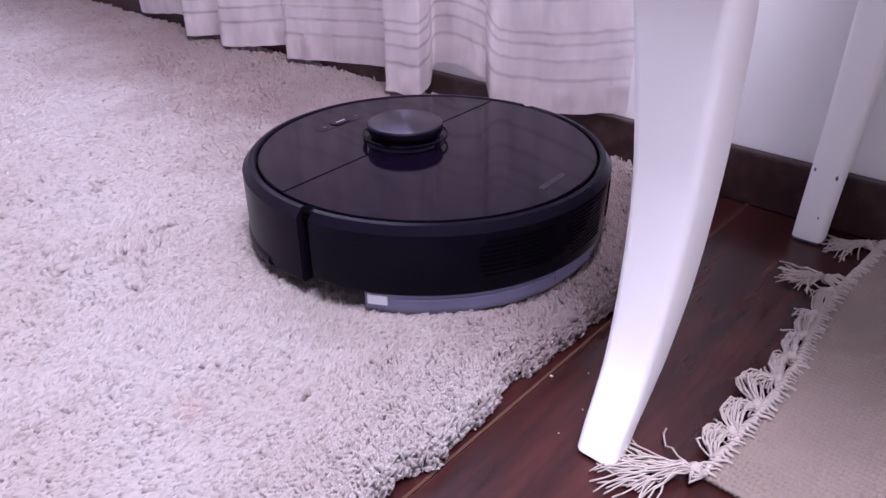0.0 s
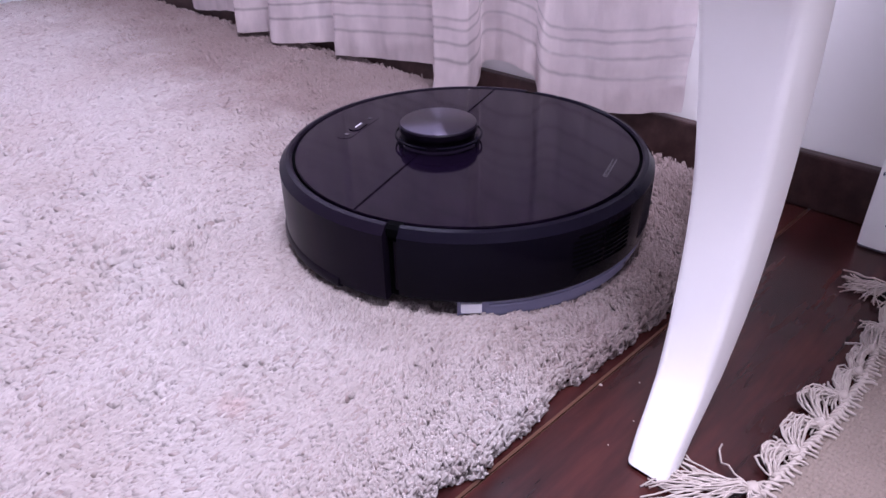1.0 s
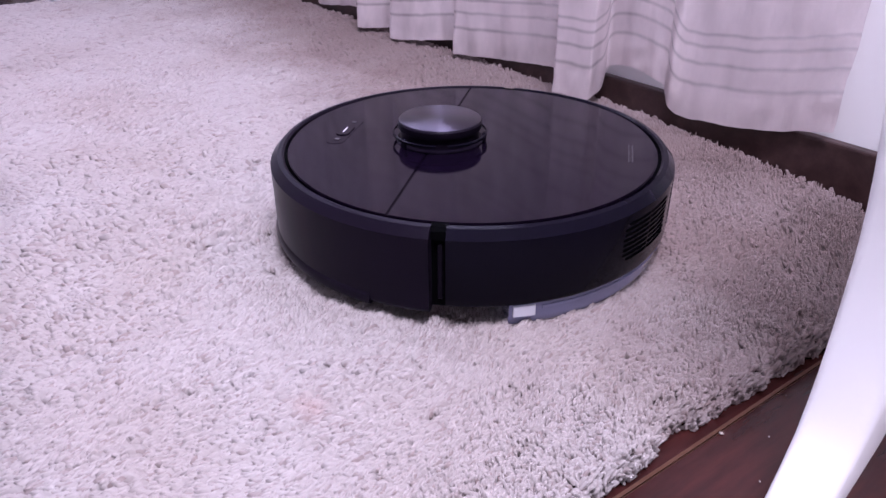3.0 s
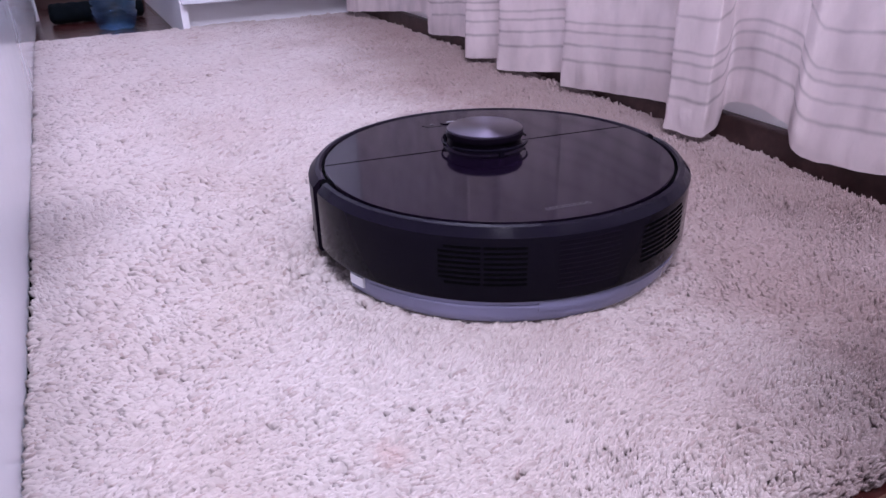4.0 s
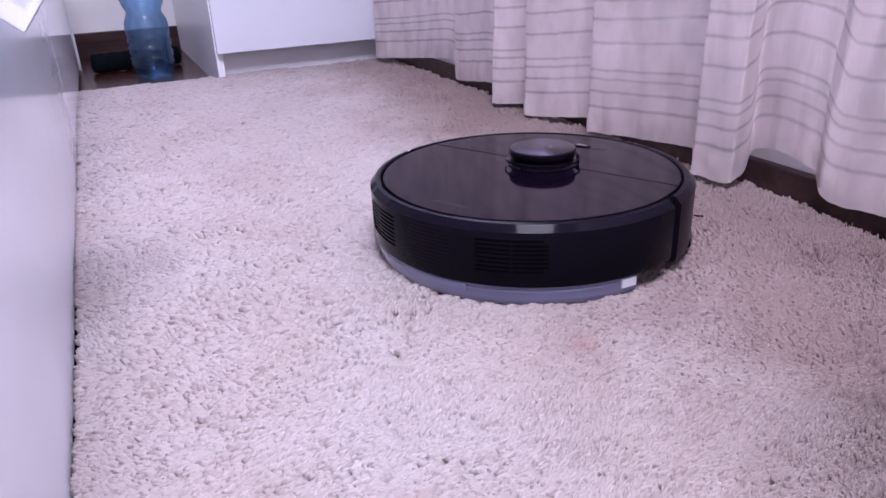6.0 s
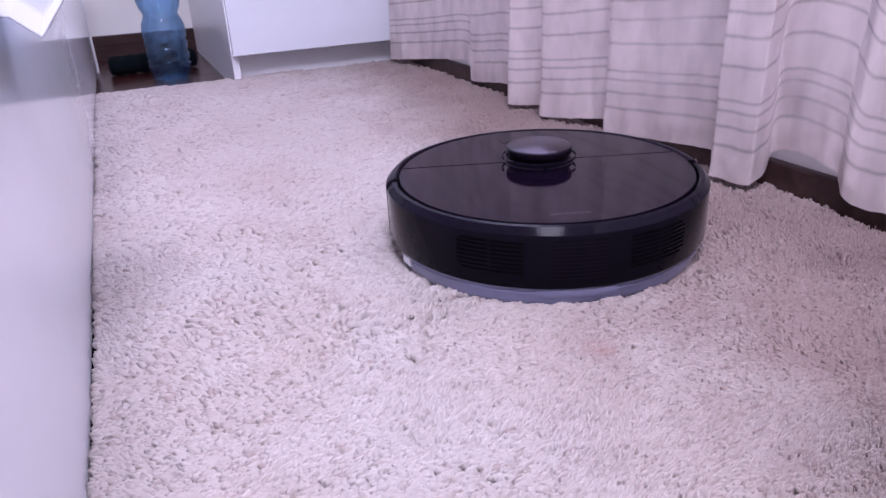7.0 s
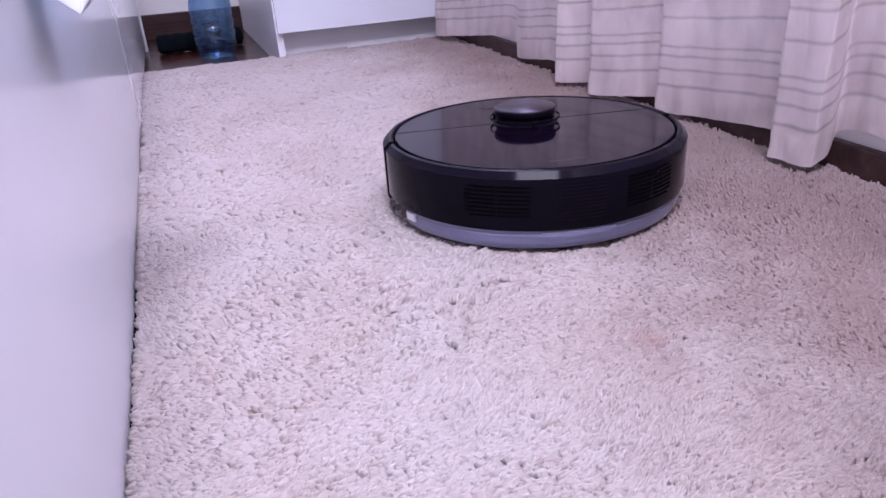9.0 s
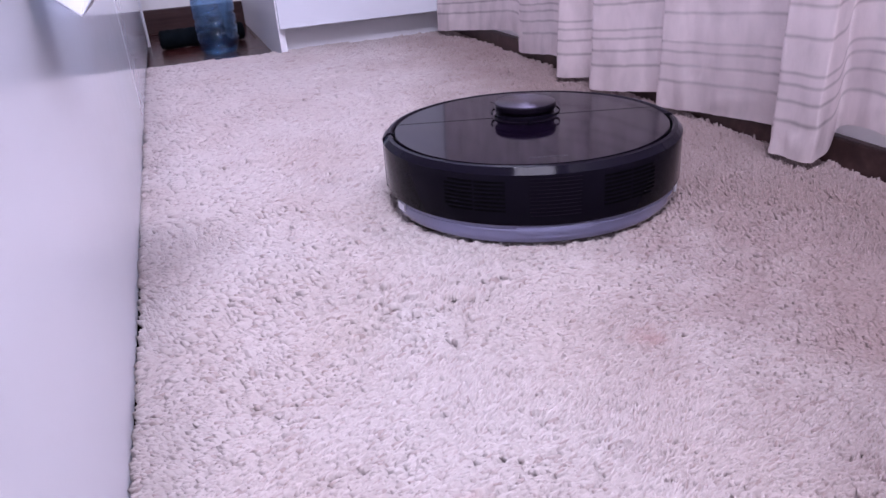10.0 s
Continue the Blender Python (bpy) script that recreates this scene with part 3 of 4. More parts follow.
def build_chair():
    chair = thing("chair", "white painted wooden chair with curved tapering legs", "chair")
    curved = [(0.003, 0.365, 0.140, 0.026, 0.029), (0.050, 0.398, 0.142, 0.036, 0.033), (0.105, 0.416, 0.142, 0.044, 0.038),
              (0.174, 0.427, 0.142, 0.046, 0.044), (0.253, 0.426, 0.142, 0.049, 0.053), (0.300, 0.417, 0.142, 0.050, 0.058), (0.43, 0.385, 0.142, 0.046, 0.060)]
    straight = [(0.003, 0.776, 0.133, 0.026, 0.030), (0.15, 0.790, 0.130, 0.030, 0.034), (0.43, 0.792, 0.122, 0.034, 0.045)]
    for rows in (curved, straight):
        ob = part("leg", leg_mesh(spline_rows(rows, 28)), LEGPAINT, chair)
        smooth_by_angle(ob, 30)
        z, x, y, wx, wy = rows[0]
        part("felt_pad", box((x + 0.002, y + 0.002, 0.0002), (x + wx - 0.002, y + wy - 0.002, 0.0029)), PAD, ob)
    # small dents where the paint has come off the leg by the wall
    for sx, sy, sz, size in ((0.7818, 0.1580, 0.078, 0.0016), (0.7822, 0.1365, 0.074, 0.0021), (0.7770, 0.1420, 0.030, 0.0012)):
        bm = bmesh.new()
        bmesh.ops.create_icosphere(bm, subdivisions=2, radius=size)
        for v in bm.verts:
            v.co = Vector((v.co.x * 0.35, v.co.y * 0.6, v.co.z * 1.3)) * (1 + 0.4 * noise.noise(v.co * 700)) + Vector((sx, sy, sz))
        part("chip", bm, PAD, chair, "dark chip in the white paint")
    part("seat", box((0.424, -0.30, 0.4303), (0.83, 0.19, 0.465), 0.008), LEGPAINT, chair)
    for x in (0.385, 0.79):
        part("leg", leg_mesh([(0.0, x, -0.26, 0.026, 0.03), (0.43, x, -0.26, 0.036, 0.045)]), LEGPAINT, chair)


# ---------------------------------------------------------------- mat with fringe
def tube(bm, pts, r, n=5):
    rings = []
    for i, p in enumerate(pts):
        a = Vector(pts[max(i - 1, 0)])
        b = Vector(pts[min(i + 1, len(pts) - 1)])
        d = (b - a).normalized()
        u = d.cross(Vector((0.13, 0.21, 0.97))).normalized()
        v = d.cross(u)
        rings.append([bm.verts.new(Vector(p) + (u * math.cos(6.2832 * k / n) + v * math.sin(6.2832 * k / n)) * r) for k in range(n)])
    for p, q in zip(rings, rings[1:]):
        for k in range(n):
            bm.faces.new((p[k], p[(k + 1) % n], q[(k + 1) % n], q[k]))
    bm.faces.new(rings[0][::-1])
    bm.faces.new(rings[-1])


def build_mat():
    mat = thing("woven_mat", "beige woven cotton mat with a knotted cream fringe", "mat")
    rng = random.Random(4)
    bm = bmesh.new()
    x0, x1, y0, y1 = 0.398, 0.822, -1.3, 0.088
    nx, ny = 90, 60
    grid = []
    for j in range(ny + 1):
        y = y1 - (y1 - y0) * (j / ny) ** 1.6
        row = []
        for i in range(nx + 1):
            x = x0 + (x1 - x0) * i / nx
            wave = 0.004 * math.sin(x * 21) * math.exp(-(y1 - y) * 8)
            z = 0.0045 + 0.0012 * noise.noise(Vector((x * 9, y * 9, 0))) + 0.0004 * noise.noise(Vector((x * 150, y * 150, 3)))
            row.append(bm.verts.new((x, y + wave, z)))
        grid.append(row)
    for j in range(ny):
        for i in range(nx):
            bm.faces.new((grid[j][i], grid[j + 1][i], grid[j + 1][i + 1], grid[j][i + 1]))
    ext = bmesh.ops.extrude_face_region(bm, geom=bm.faces[:])
    for v in ext["geom"]:
        if isinstance(v, bmesh.types.BMVert):
            v.co.z = 0.0009
    bmesh.ops.recalc_face_normals(bm, faces=bm.faces[:])
    part("woven_body", bm, MATCLOTH, mat, smooth=True)
    # thick rolled edge with stitches over it
    bm = bmesh.new()
    tube(bm, [(x0 + (x1 - x0) * i / 119, y1 + 0.004 * math.sin((x0 + (x1 - x0) * i / 119) * 21) + rng.gauss(0, 0.0006), 0.0050 + rng.gauss(0, 0.0004)) for i in range(120)], 0.0022, 7)
    part("rolled_edge", bm, STRING, mat, smooth=True)
    for i in range(84):
        x = x0 + 0.002 + (x1 - x0 - 0.004) * i / 83
        y = y1 + 0.004 * math.sin(x * 21)
        j, back = rng.gauss(0, 0.0012), rng.uniform(0.004, 0.0095)
        bm = bmesh.new()
        tube(bm, [(x + 0.003 + j, y - back, 0.0048), (x + 0.002 + j, y - back * 0.6, 0.0060), (x + 0.0008, y - 0.0022, 0.0066), (x - j, y, 0.0074), (x - 0.0015, y + 0.0026, 0.0060), (x - 0.002 + j, y + 0.0036, 0.0036)], rng.uniform(0.0007, 0.0014), 6)
        part("stitch", bm, STRING, mat, smooth=True)
    # knotted tassels, each a bundle of loose strings: knot x, y, heading of the strings, their reach, spread, count
    for kx, ky, swing, reach, spread, count in ((0.398, 0.098, -0.64, 0.064, 0.19, 26), (0.704, 0.106, -0.35, 0.044, 0.30, 24), (0.802, 0.096, -0.85, 0.048, 0.22, 20)):
        bm = bmesh.new()
        ball = bmesh.new()
        bmesh.ops.create_icosphere(ball, subdivisions=2, radius=0.0048)
        for v in ball.verts:
            v.co = Vector((kx, ky, 0.0062)) + v.co * (1 + 0.35 * noise.noise(v.co * 400))
        merge(bm, ball)
        for k in range(12):
            # looped threads from the woven edge up to the knot
            off = rng.uniform(-0.018, 0.018)
            ex = min(max(kx + off, x0), x1)
            ey = y1 + 0.004 * math.sin(ex * 21)
            bow = off * rng.uniform(0.5, 1.0)
            tube(bm, [(ex, ey - 0.001, 0.005), (kx + bow, ey + (ky - ey) * 0.6, 0.006 + rng.uniform(0, 0.004)), (kx + bow * 0.4, ky, 0.0075), (kx, ky, 0.0062)], 0.0009, 4)
        for k in range(int(count * 1.7)):
            a = swing + rng.gauss(0, spread)
            length = reach * rng.uniform(0.65, 1.12)
            bend = rng.gauss(0, 0.75 if reach > 0.03 else 2.2)
            px, py, p = kx, ky, [(kx, ky, 0.0062)]
            for q in range(1, 8):
                aa = a + bend * (q / 7) + rng.gauss(0, 0.16)
                px, py = px + length / 7 * math.sin(aa), py + length / 7 * math.cos(aa)
                p.append((px, py, 0.0014 + 0.0065 * (1 - q / 7) * rng.uniform(0.6, 1.4) + rng.uniform(0, 0.003)))
            tube(bm, p, 0.00070, 4)
        part("tassel", bm, STRING, mat, smooth=True)
    # short tassels between them, bent over into loops along the edge
    for xa, xb, bulge, curls in ((0.418, 0.448, 0.021, 9), (0.450, 0.486, 0.024, 16), (0.490, 0.526, 0.028, 12), (0.524, 0.562, 0.019, 7), (0.556, 0.598, 0.017, 6), (0.592, 0.636, 0.018, 5), (0.632, 0.684, 0.016, 8)):
        bm = bmesh.new()
        ya, yb = y1 + 0.004 * math.sin(xa * 21), y1 + 0.004 * math.sin(xb * 21)
        for k in range(24):
            top = bulge * rng.uniform(0.25, 1.02)
            xm = (xa + xb) / 2 + rng.gauss(0, 0.0085)
            p = []
            for q in range(9):
                t = q / 8
                x = (1 - t) ** 2 * (xa + rng.gauss(0, 0.0004)) + 2 * t * (1 - t) * xm + t * t * xb
                y = (1 - t) ** 2 * ya + 2 * t * (1 - t) * (y1 + 1.7 * top) + t * t * (yb + 0.004)
                p.append((x + rng.gauss(0, 0.0005), y + rng.gauss(0, 0.0005), 0.0025 + 0.0085 * math.sin(math.pi * t) * rng.uniform(0.3, 1.1) + 0.0025 * t))
            tube(bm, p, 0.0008, 4)
        ball = bmesh.new()
        bmesh.ops.create_icosphere(ball, subdivisions=2, radius=0.0042)
        for v in ball.verts:
            v.co = Vector((xb, yb + 0.005, 0.0060)) + v.co * (1 + 0.4 * noise.noise(v.co * 450))
        merge(bm, ball)
        for k in range(curls):
            a, px, py = rng.uniform(-1.2, 0.8), xb, yb + 0.005
            bend, p = rng.gauss(0, 2.4), [(xb, yb + 0.005, 0.006)]
            length = rng.uniform(0.010, 0.022)
            for q in range(1, 8):
                aa = a + bend * q / 7
                px, py = px + length / 7 * math.sin(aa), py + length / 7 * math.cos(aa)
                p.append((px, py, 0.0016 + 0.005 * (1 - q / 7) + rng.uniform(0, 0.002)))
            tube(bm, p, 0.0009, 4)
        part("tassel", bm, STRING, mat, smooth=True)


# ---------------------------------------------------------------- curtain
def build_curtain():
    curtain = thing("curtain", "sheer white curtain with satin stripes hanging in folds to the rug", "curtain")
    # plan of the hem: x, y, height of the hem
    plan = [(0.690, 1.998, 0.098), (0.745, 1.960, 0.102), (0.780, 1.930, 0.080), (0.745, 1.905, 0.060), (0.730, 1.892, 0.057), (0.752, 1.850, 0.060), (0.790, 1.776, 0.066),
            (0.806, 1.585, 0.088), (0.812, 1.540, 0.070), (0.776, 1.512, 0.053), (0.790, 1.448, 0.056), (0.806, 1.390, 0.062), (0.790, 1.330, 0.058), (0.729, 1.252, 0.052), (0.731, 1.246, 0.052),
            (0.765, 1.210, 0.053), (0.800, 1.195, 0.055), (0.785, 1.165, 0.053), (0.730, 1.148, 0.049), (0.757, 1.088, 0.053), (0.802, 1.056, 0.054), (0.806, 1.020, 0.054),
            (0.753, 0.986, 0.052), (0.770, 0.945, 0.053), (0.788, 0.900, 0.054), (0.800, 0.800, 0.062), (0.792, 0.765, 0.060), (0.734, 0.728, 0.055), (0.733, 0.724, 0.054), (0.737, 0.695, 0.055),
            (0.742, 0.670, 0.055), (0.744, 0.667, 0.056), (0.778, 0.682, 0.062), (0.802, 0.698, 0.084), (0.810, 0.670, 0.090), (0.806, 0.622, 0.085), (0.802, 0.600, 0.080), (0.787, 0.588, 0.077), (0.776, 0.573, 0.066), (0.776, 0.558, 0.059),
            (0.782, 0.545, 0.057), (0.790, 0.500, 0.060), (0.796, 0.470, 0.061), (0.800, 0.440, 0.068), (0.794, 0.415, 0.075), (0.802, 0.383, 0.081)]
    # the folds hang down on to the pile, closer to the wall
    pts = []
    for x, y, z in plan:
        fall = min(0.307 / 0.291 if z < 0.060 else (0.343 - z + 0.012) / (0.343 - z), (0.817 - 0.080) / (x - 0.080))
        pts.append(Vector((0.080 + (x - 0.080) * fall, 0.065 + (y - 0.065) * fall, 0.343 + (z - 0.343) * fall)))
    for _ in range(3):
        out = [pts[0]]
        for a, b in zip(pts, pts[1:]):
            out += [a * 0.82 + b * 0.18, a * 0.18 + b * 0.82]
        pts = out + [pts[-1]]
    top = 2.30
    heights = [0.0, 0.006, 0.012, 0.02, 0.03, 0.042, 0.055, 0.07, 0.09, 0.115, 0.14, 0.17, 0.21, 0.25, 0.30, 0.36, 0.45, 0.6, 0.85, 1.2, 1.6, 2.2]
    s = [0.0]
    for a, b in zip(pts, pts[1:]):
        s.append(s[-1] + (Vector((b.x - a.x, b.y - a.y))).length)

    def sheet(rows, mat, name, off=0.0, label=""):
        bm = bmesh.new()
        uvl = bm.loops.layers.uv.new("uv")
        grid = []
        for h in rows:
            line = []
            for p, d in zip(pts, s):
                k = min(h / 1.2, 1.0)
                mean_x = 0.79
                sway = 0.006 * noise.noise(Vector((d * 7, h * 5, 1.5))) * min(h / 0.1, 1)
                crease = 0.0042 * noise.noise(Vector((d * 38, h * 7, 7.5))) + 0.0017 * noise.noise(Vector((d * 62, h * 48, 2.5)))
                x = p.x * (1 - 0.45 * k) + mean_x * 0.45 * k + sway + crease - off
                y = p.y + 0.0025 * noise.noise(Vector((d * 45, h * 30, 9.0))) + 0.004 * noise.noise(Vector((d * 9, h * 4, 4.0))) * min(h / 0.1, 1)
                line.append((bm.verts.new((min(x, WALL - 0.019), y, p.z + 0.0016 * noise.noise(Vector((d * 60, 0.5, 3.0))) + h * (top - p.z) / 2.2)), d, h))
            grid.append(line)
        for r0, r1 in zip(grid, grid[1:]):
            for i in range(len(pts) - 1):
                quad = (r0[i], r0[i + 1], r1[i + 1], r1[i])
                f = bm.faces.new([q[0] for q in quad])
                f.smooth = True
                for lp, q in zip(f.loops, quad):
                    lp[uvl].uv = (q[1], q[2])
        return part(name, bm, mat, curtain, label)

    sheet(heights, VOILE, "cloth")
    sheet([0.0, 0.004, 0.01, 0.018, 0.026, 0.033], VOILE, "hem", 0.0012, "double-folded hem band")
    return curtain


# ---------------------------------------------------------------- things in the niche
def build_bottle():
    b = thing("water_bottle", "clear blue plastic bottle standing on the dark floor", "bottle", place=pose(0.203, 2.335, 0.0))
    prof = [(0.0, 0.012), (0.022, 0.008), (0.036, 0.0008), (0.045, 0.003), (0.0515, 0.012), (0.0545, 0.026), (0.0565, 0.040)]
    z = 0.046
    while z < 0.120:
        prof += [(0.0588, z), (0.0548, z + 0.006), (0.0592, z + 0.012)]
        z += 0.0155
    prof += [(0.0600, 0.132), (0.0600, 0.145), (0.0575, 0.160), (0.0510, 0.174), (0.0470, 0.184), (0.0480, 0.190), (0.0550, 0.203), (0.0600, 0.222), (0.0600, 0.245), (0.0560, 0.272), (0.044, 0.305), (0.028, 0.332), (0.0185, 0.346), (0.0175, 0.356), (0.0175, 0.368)]
    bm = lathe(prof, n=48)
    # petal foot and twisting ribs
    for v in bm.verts:
        a = math.atan2(v.co.y, v.co.x)
        if v.co.z < 0.02:
            v.co.z += 0.005 * (0.5 + 0.5 * math.cos(5 * a)) * (math.hypot(v.co.x, v.co.y) > 0.02)
        elif 0.04 < v.co.z < 0.130:
            k = 1 + 0.045 * math.sin(3 * a + v.co.z * 210)
            v.co.x *= k
            v.co.y *= k
    shell = part("shell", bm, PET, b, smooth=True)
    wall = shell.modifiers.new("wall", "SOLIDIFY")
    wall.thickness, wall.offset = 0.0006, -1
    part("cap", lathe([(0.0, 0.382), (0.0185, 0.382), (0.0200, 0.380), (0.0200, 0.358), (0.0178, 0.358)], n=32), CAPBLUE, b, "blue screw cap")


def build_roll():
    r = thing("rolled_cloth", "dark navy rolled-up cloth lying on the niche floor", "cloth", place=pose(0.036, 2.522, 0.030, 0, 0, 5))
    prof = [(0.0, 0.0), (0.018, 0.0), (0.026, 0.004), (0.029, 0.012)] + [(0.029 + 0.0012 * math.sin(k * 1.7), 0.02 + k * 0.01) for k in range(23)] + [(0.026, 0.258), (0.018, 0.262), (0.0, 0.262)]
    bm = lathe(prof, n=40)
    for v in bm.verts:
        v.co = Vector((v.co.z, v.co.x * (1 + 0.05 * noise.noise(v.co * 60)), v.co.y * (1 + 0.05 * noise.noise(v.co * 55))))
    part("roll", bm, ROLLCLOTH, r, smooth=True)


def build_crumbs():
    rng = random.Random(9)
    for k, (x, y, size) in enumerate([(0.420, 0.2245, 0.0014), (0.443, 0.205, 0.0006), (0.404, 0.186, 0.0006), (0.372, 0.186, 0.0005), (0.30, 0.17, 0.0005), (0.46, 0.185, 0.0005)]):
        bm = bmesh.new()
        bmesh.ops.create_icosphere(bm, subdivisions=2, radius=size)
        for v in bm.verts:
            v.co *= 1 + 0.5 * noise.noise(v.co * 900 + Vector((k, 0, 0)))
            v.co.z *= 0.6
        ob = mesh_object("crumb", bm, STRING)
        ob.location = (x, y, size * 0.55)
        tagged(ob, "tiny pale crumb lying on the dark floor", "crumb", "crumbs on the floor")


# ---------------------------------------------------------------- robot vacuum
R0 = 0.175


def wall_patch(r, a0, a1, z0, z1, depth, n=6):
    """A block that follows the round side, between two angles and two heights."""
    return lathe([(r - depth, z0), (r, z0), (r, z1), (r - depth, z1), (r - depth, z0)], a0, a1, n)


def build_robot():
    """Forward is +x, left is +y; z = 0 is the top of the pile."""
    bot = thing("robot_vacuum", "round black robot vacuum with a glossy lid on the rug", "robot vacuum")
    # body: rear side wall, with the gaps at the bumper's ends
    rear = lathe([(0.150, 0.0195), (0.1735, 0.0195), (R0, 0.0225), (R0, 0.0735), (0.1692, 0.0800), (0.1655, 0.0808), (0.1635, 0.0795), (0.1635, 0.070), (0.150, 0.070), (0.150, 0.0195)], 95.2, 264.8, 96)
    smooth_by_angle(part("rear_shell", rear, BLACK, bot), 30)
    bump_part = lathe([(0.150, 0.0125), (0.1735, 0.0125), (R0 + 0.0006, 0.0155), (R0 + 0.0006, 0.0735), (0.1692, 0.0800), (0.1655, 0.0808), (0.1635, 0.0795), (0.1635, 0.070), (0.150, 0.070), (0.150, 0.0125)], -91.3, 91.3, 104)
    bumper = smooth_by_angle(part("bumper", bump_part, BLACK_SATIN, bot, "satin black front bumper"), 30)
    lip = lathe([(0.160, 0.0105), (0.1740, 0.0105), (0.1768, 0.0120), (0.1776, 0.0145), (0.1764, 0.0195), (0.1750, 0.0215), (0.160, 0.0215), (0.160, 0.0060)], -76, 76, 90)
    smooth_by_angle(part("bumper_lip", lip, BLACK_SATIN, bumper), 40)
    # core seen in the gaps and below
    part("core", lathe([(0.0, 0.009), (0.158, 0.009), (0.1655, 0.014), (0.1655, 0.074), (0.0, 0.074)], n=96), DEEP, bot, smooth=False)
    for side in (1, -1):
        a = 93.5 * side
        bm = bmesh.new()
        box((0.158, -0.0022, 0.020), (0.1668, 0.0022, 0.066), 0.0008, 1, bm)
        bmesh.ops.transform(bm, matrix=Matrix.Rotation(radians(a), 4, "Z"), verts=bm.verts[:])
        part("gap_rib", bm, BLACK_SATIN, bot)
    # added near-black fillers keep the notches at the bumper's ends dark
    for a0, a1 in ((91.0, 95.5), (264.5, 269.0)):
        part("gap_shade_filler", lathe([(0.1600, 0.070), (0.1690, 0.070), (0.1690, 0.0770), (0.1660, 0.0796), (0.1600, 0.0796), (0.1600, 0.070)], a0, a1, 6), DEEP, bot)
    # lid in two panels with the seam across
    seam, lid_r = 0.031, 0.1605
    for front in (True, False):
        bm = bmesh.new()
        x_cut = seam + 0.0004 if front else seam - 0.0004
        a_cut = math.acos(x_cut / lid_r)
        n = 90
        if front:
            angles = [-a_cut + 2 * a_cut * i / n for i in range(n + 1)]
        else:
            angles = [a_cut + (2 * math.pi - 2 * a_cut) * i / n for i in range(n + 1)]
        ring = [(lid_r * math.cos(a), lid_r * math.sin(a)) for a in angles]
        top = [bm.verts.new((x, y, 0.0800)) for x, y in ring]
        low = [bm.verts.new((x, y, 0.0745)) for x, y in ring]
        f = bm.faces.new(top)
        for k in range(len(ring)):
            j = (k + 1) % len(ring)
            bm.faces.new((low[k], low[j], top[j], top[k]))
        bm.faces.new(low[::-1])
        bmesh.ops.recalc_face_normals(bm, faces=bm.faces[:])
        bmesh.ops.bevel(bm, geom=[e for e in bm.edges if all(abs(v.co.z - 0.08) < 1e-6 for v in e.verts)], offset=0.0008, segments=2, affect="EDGES")
        lid = part("lid_front" if front else "lid_rear", bm, LID, bot, "glossy dark hinged lid" if not front else "glossy dark lid with buttons")
        if front:
            strip = bmesh.new()
            capsule(strip, 0.118, 0.0, 0.0082, 0.034, 0.0800, 0.0803)
            part("button_strip", strip, LID, lid)
            key = bmesh.new()
            capsule(key, 0.118, 0.0, 0.0060, 0.013, 0.0803, 0.0812)
            kb = part("power_button", key, LID, bot)
            kb.parent = lid
            light = bmesh.new()
            box((0.1173, -0.0062, 0.0812), (0.1187, 0.0062, 0.08135), 0, 1, light)
            part("light_bar", light, CLIP, lid, "pale indicator bar")
            for s in (-0.023, 0.023):
                bm = bmesh.new()
                box((0.1155, s - 0.0018, 0.0806), (0.1195, s + 0.0018, 0.08075), 0, 1, bm)
                part("button_symbol", bm, MARK, lid)
        else:
            # worn printed mark near the rear edge, as plain bars
            y = 0.0205
            for wdt in (0.0028, 0.0050, 0.0050, 0.0050, 0.0028, 0.0050, 0.0046, 0.0042):
                bm = bmesh.new()
                box((-0.1400, y - wdt, 0.08005), (-0.1392, y, 0.08015), 0, 1, bm)
                box((-0.1368, y - wdt, 0.08005), (-0.1360, y, 0.08015), 0, 1, bm)
                box((-0.1400, y - 0.0007, 0.08005), (-0.1360, y, 0.08016), 0, 1, bm)
                part("print_mark", bm, MARK, lid)
                y -= wdt + 0.0007
    # laser turret
    cx = 0.0285
    turret = part("turret", lathe([(0.0, 0.0802), (0.0388, 0.0802), (0.0386, 0.0812), (0.0352, 0.0818), (0.0346, 0.0905), (0.0350, 0.0912), (0.0368, 0.0916), (0.0372, 0.0922), (0.0372, 0.0975), (0.0360, 0.0984), (0.0, 0.0984)], n=80), BLACK_SATIN, bot, "laser turret with a spun metal cap")
    turret.location = (cx, 0, 0)
    smooth_by_angle(turret, 35)
    smooth_by_angle(part("cap", lathe([(0.0, 0.0996), (0.0349, 0.0996), (0.0360, 0.0990), (0.0361, 0.0980), (0.0, 0.0980)], n=80), SPUN, turret, "round spun metal cap"), 30)
    for a0, a1 in ((-8, 98), (112, 248), (262, 340)):
        smooth_by_angle(part("guard", lathe([(0.0408, 0.0862), (0.0420, 0.0858), (0.0424, 0.0880), (0.0409, 0.0884), (0.0408, 0.0862)], a0, a1, 40), BLACK, turret), 40)
    for a in (52, 180, 308):
        bm = bmesh.new()
        box((0.0385, -0.0025, 0.0802), (0.0415, 0.0025, 0.0890), 0.0005, 1, bm)
        bmesh.ops.transform(bm, matrix=Matrix.Rotation(radians(a), 4, "Z"), verts=bm.verts[:])
        part("guard_post", bm, BLACK, turret)
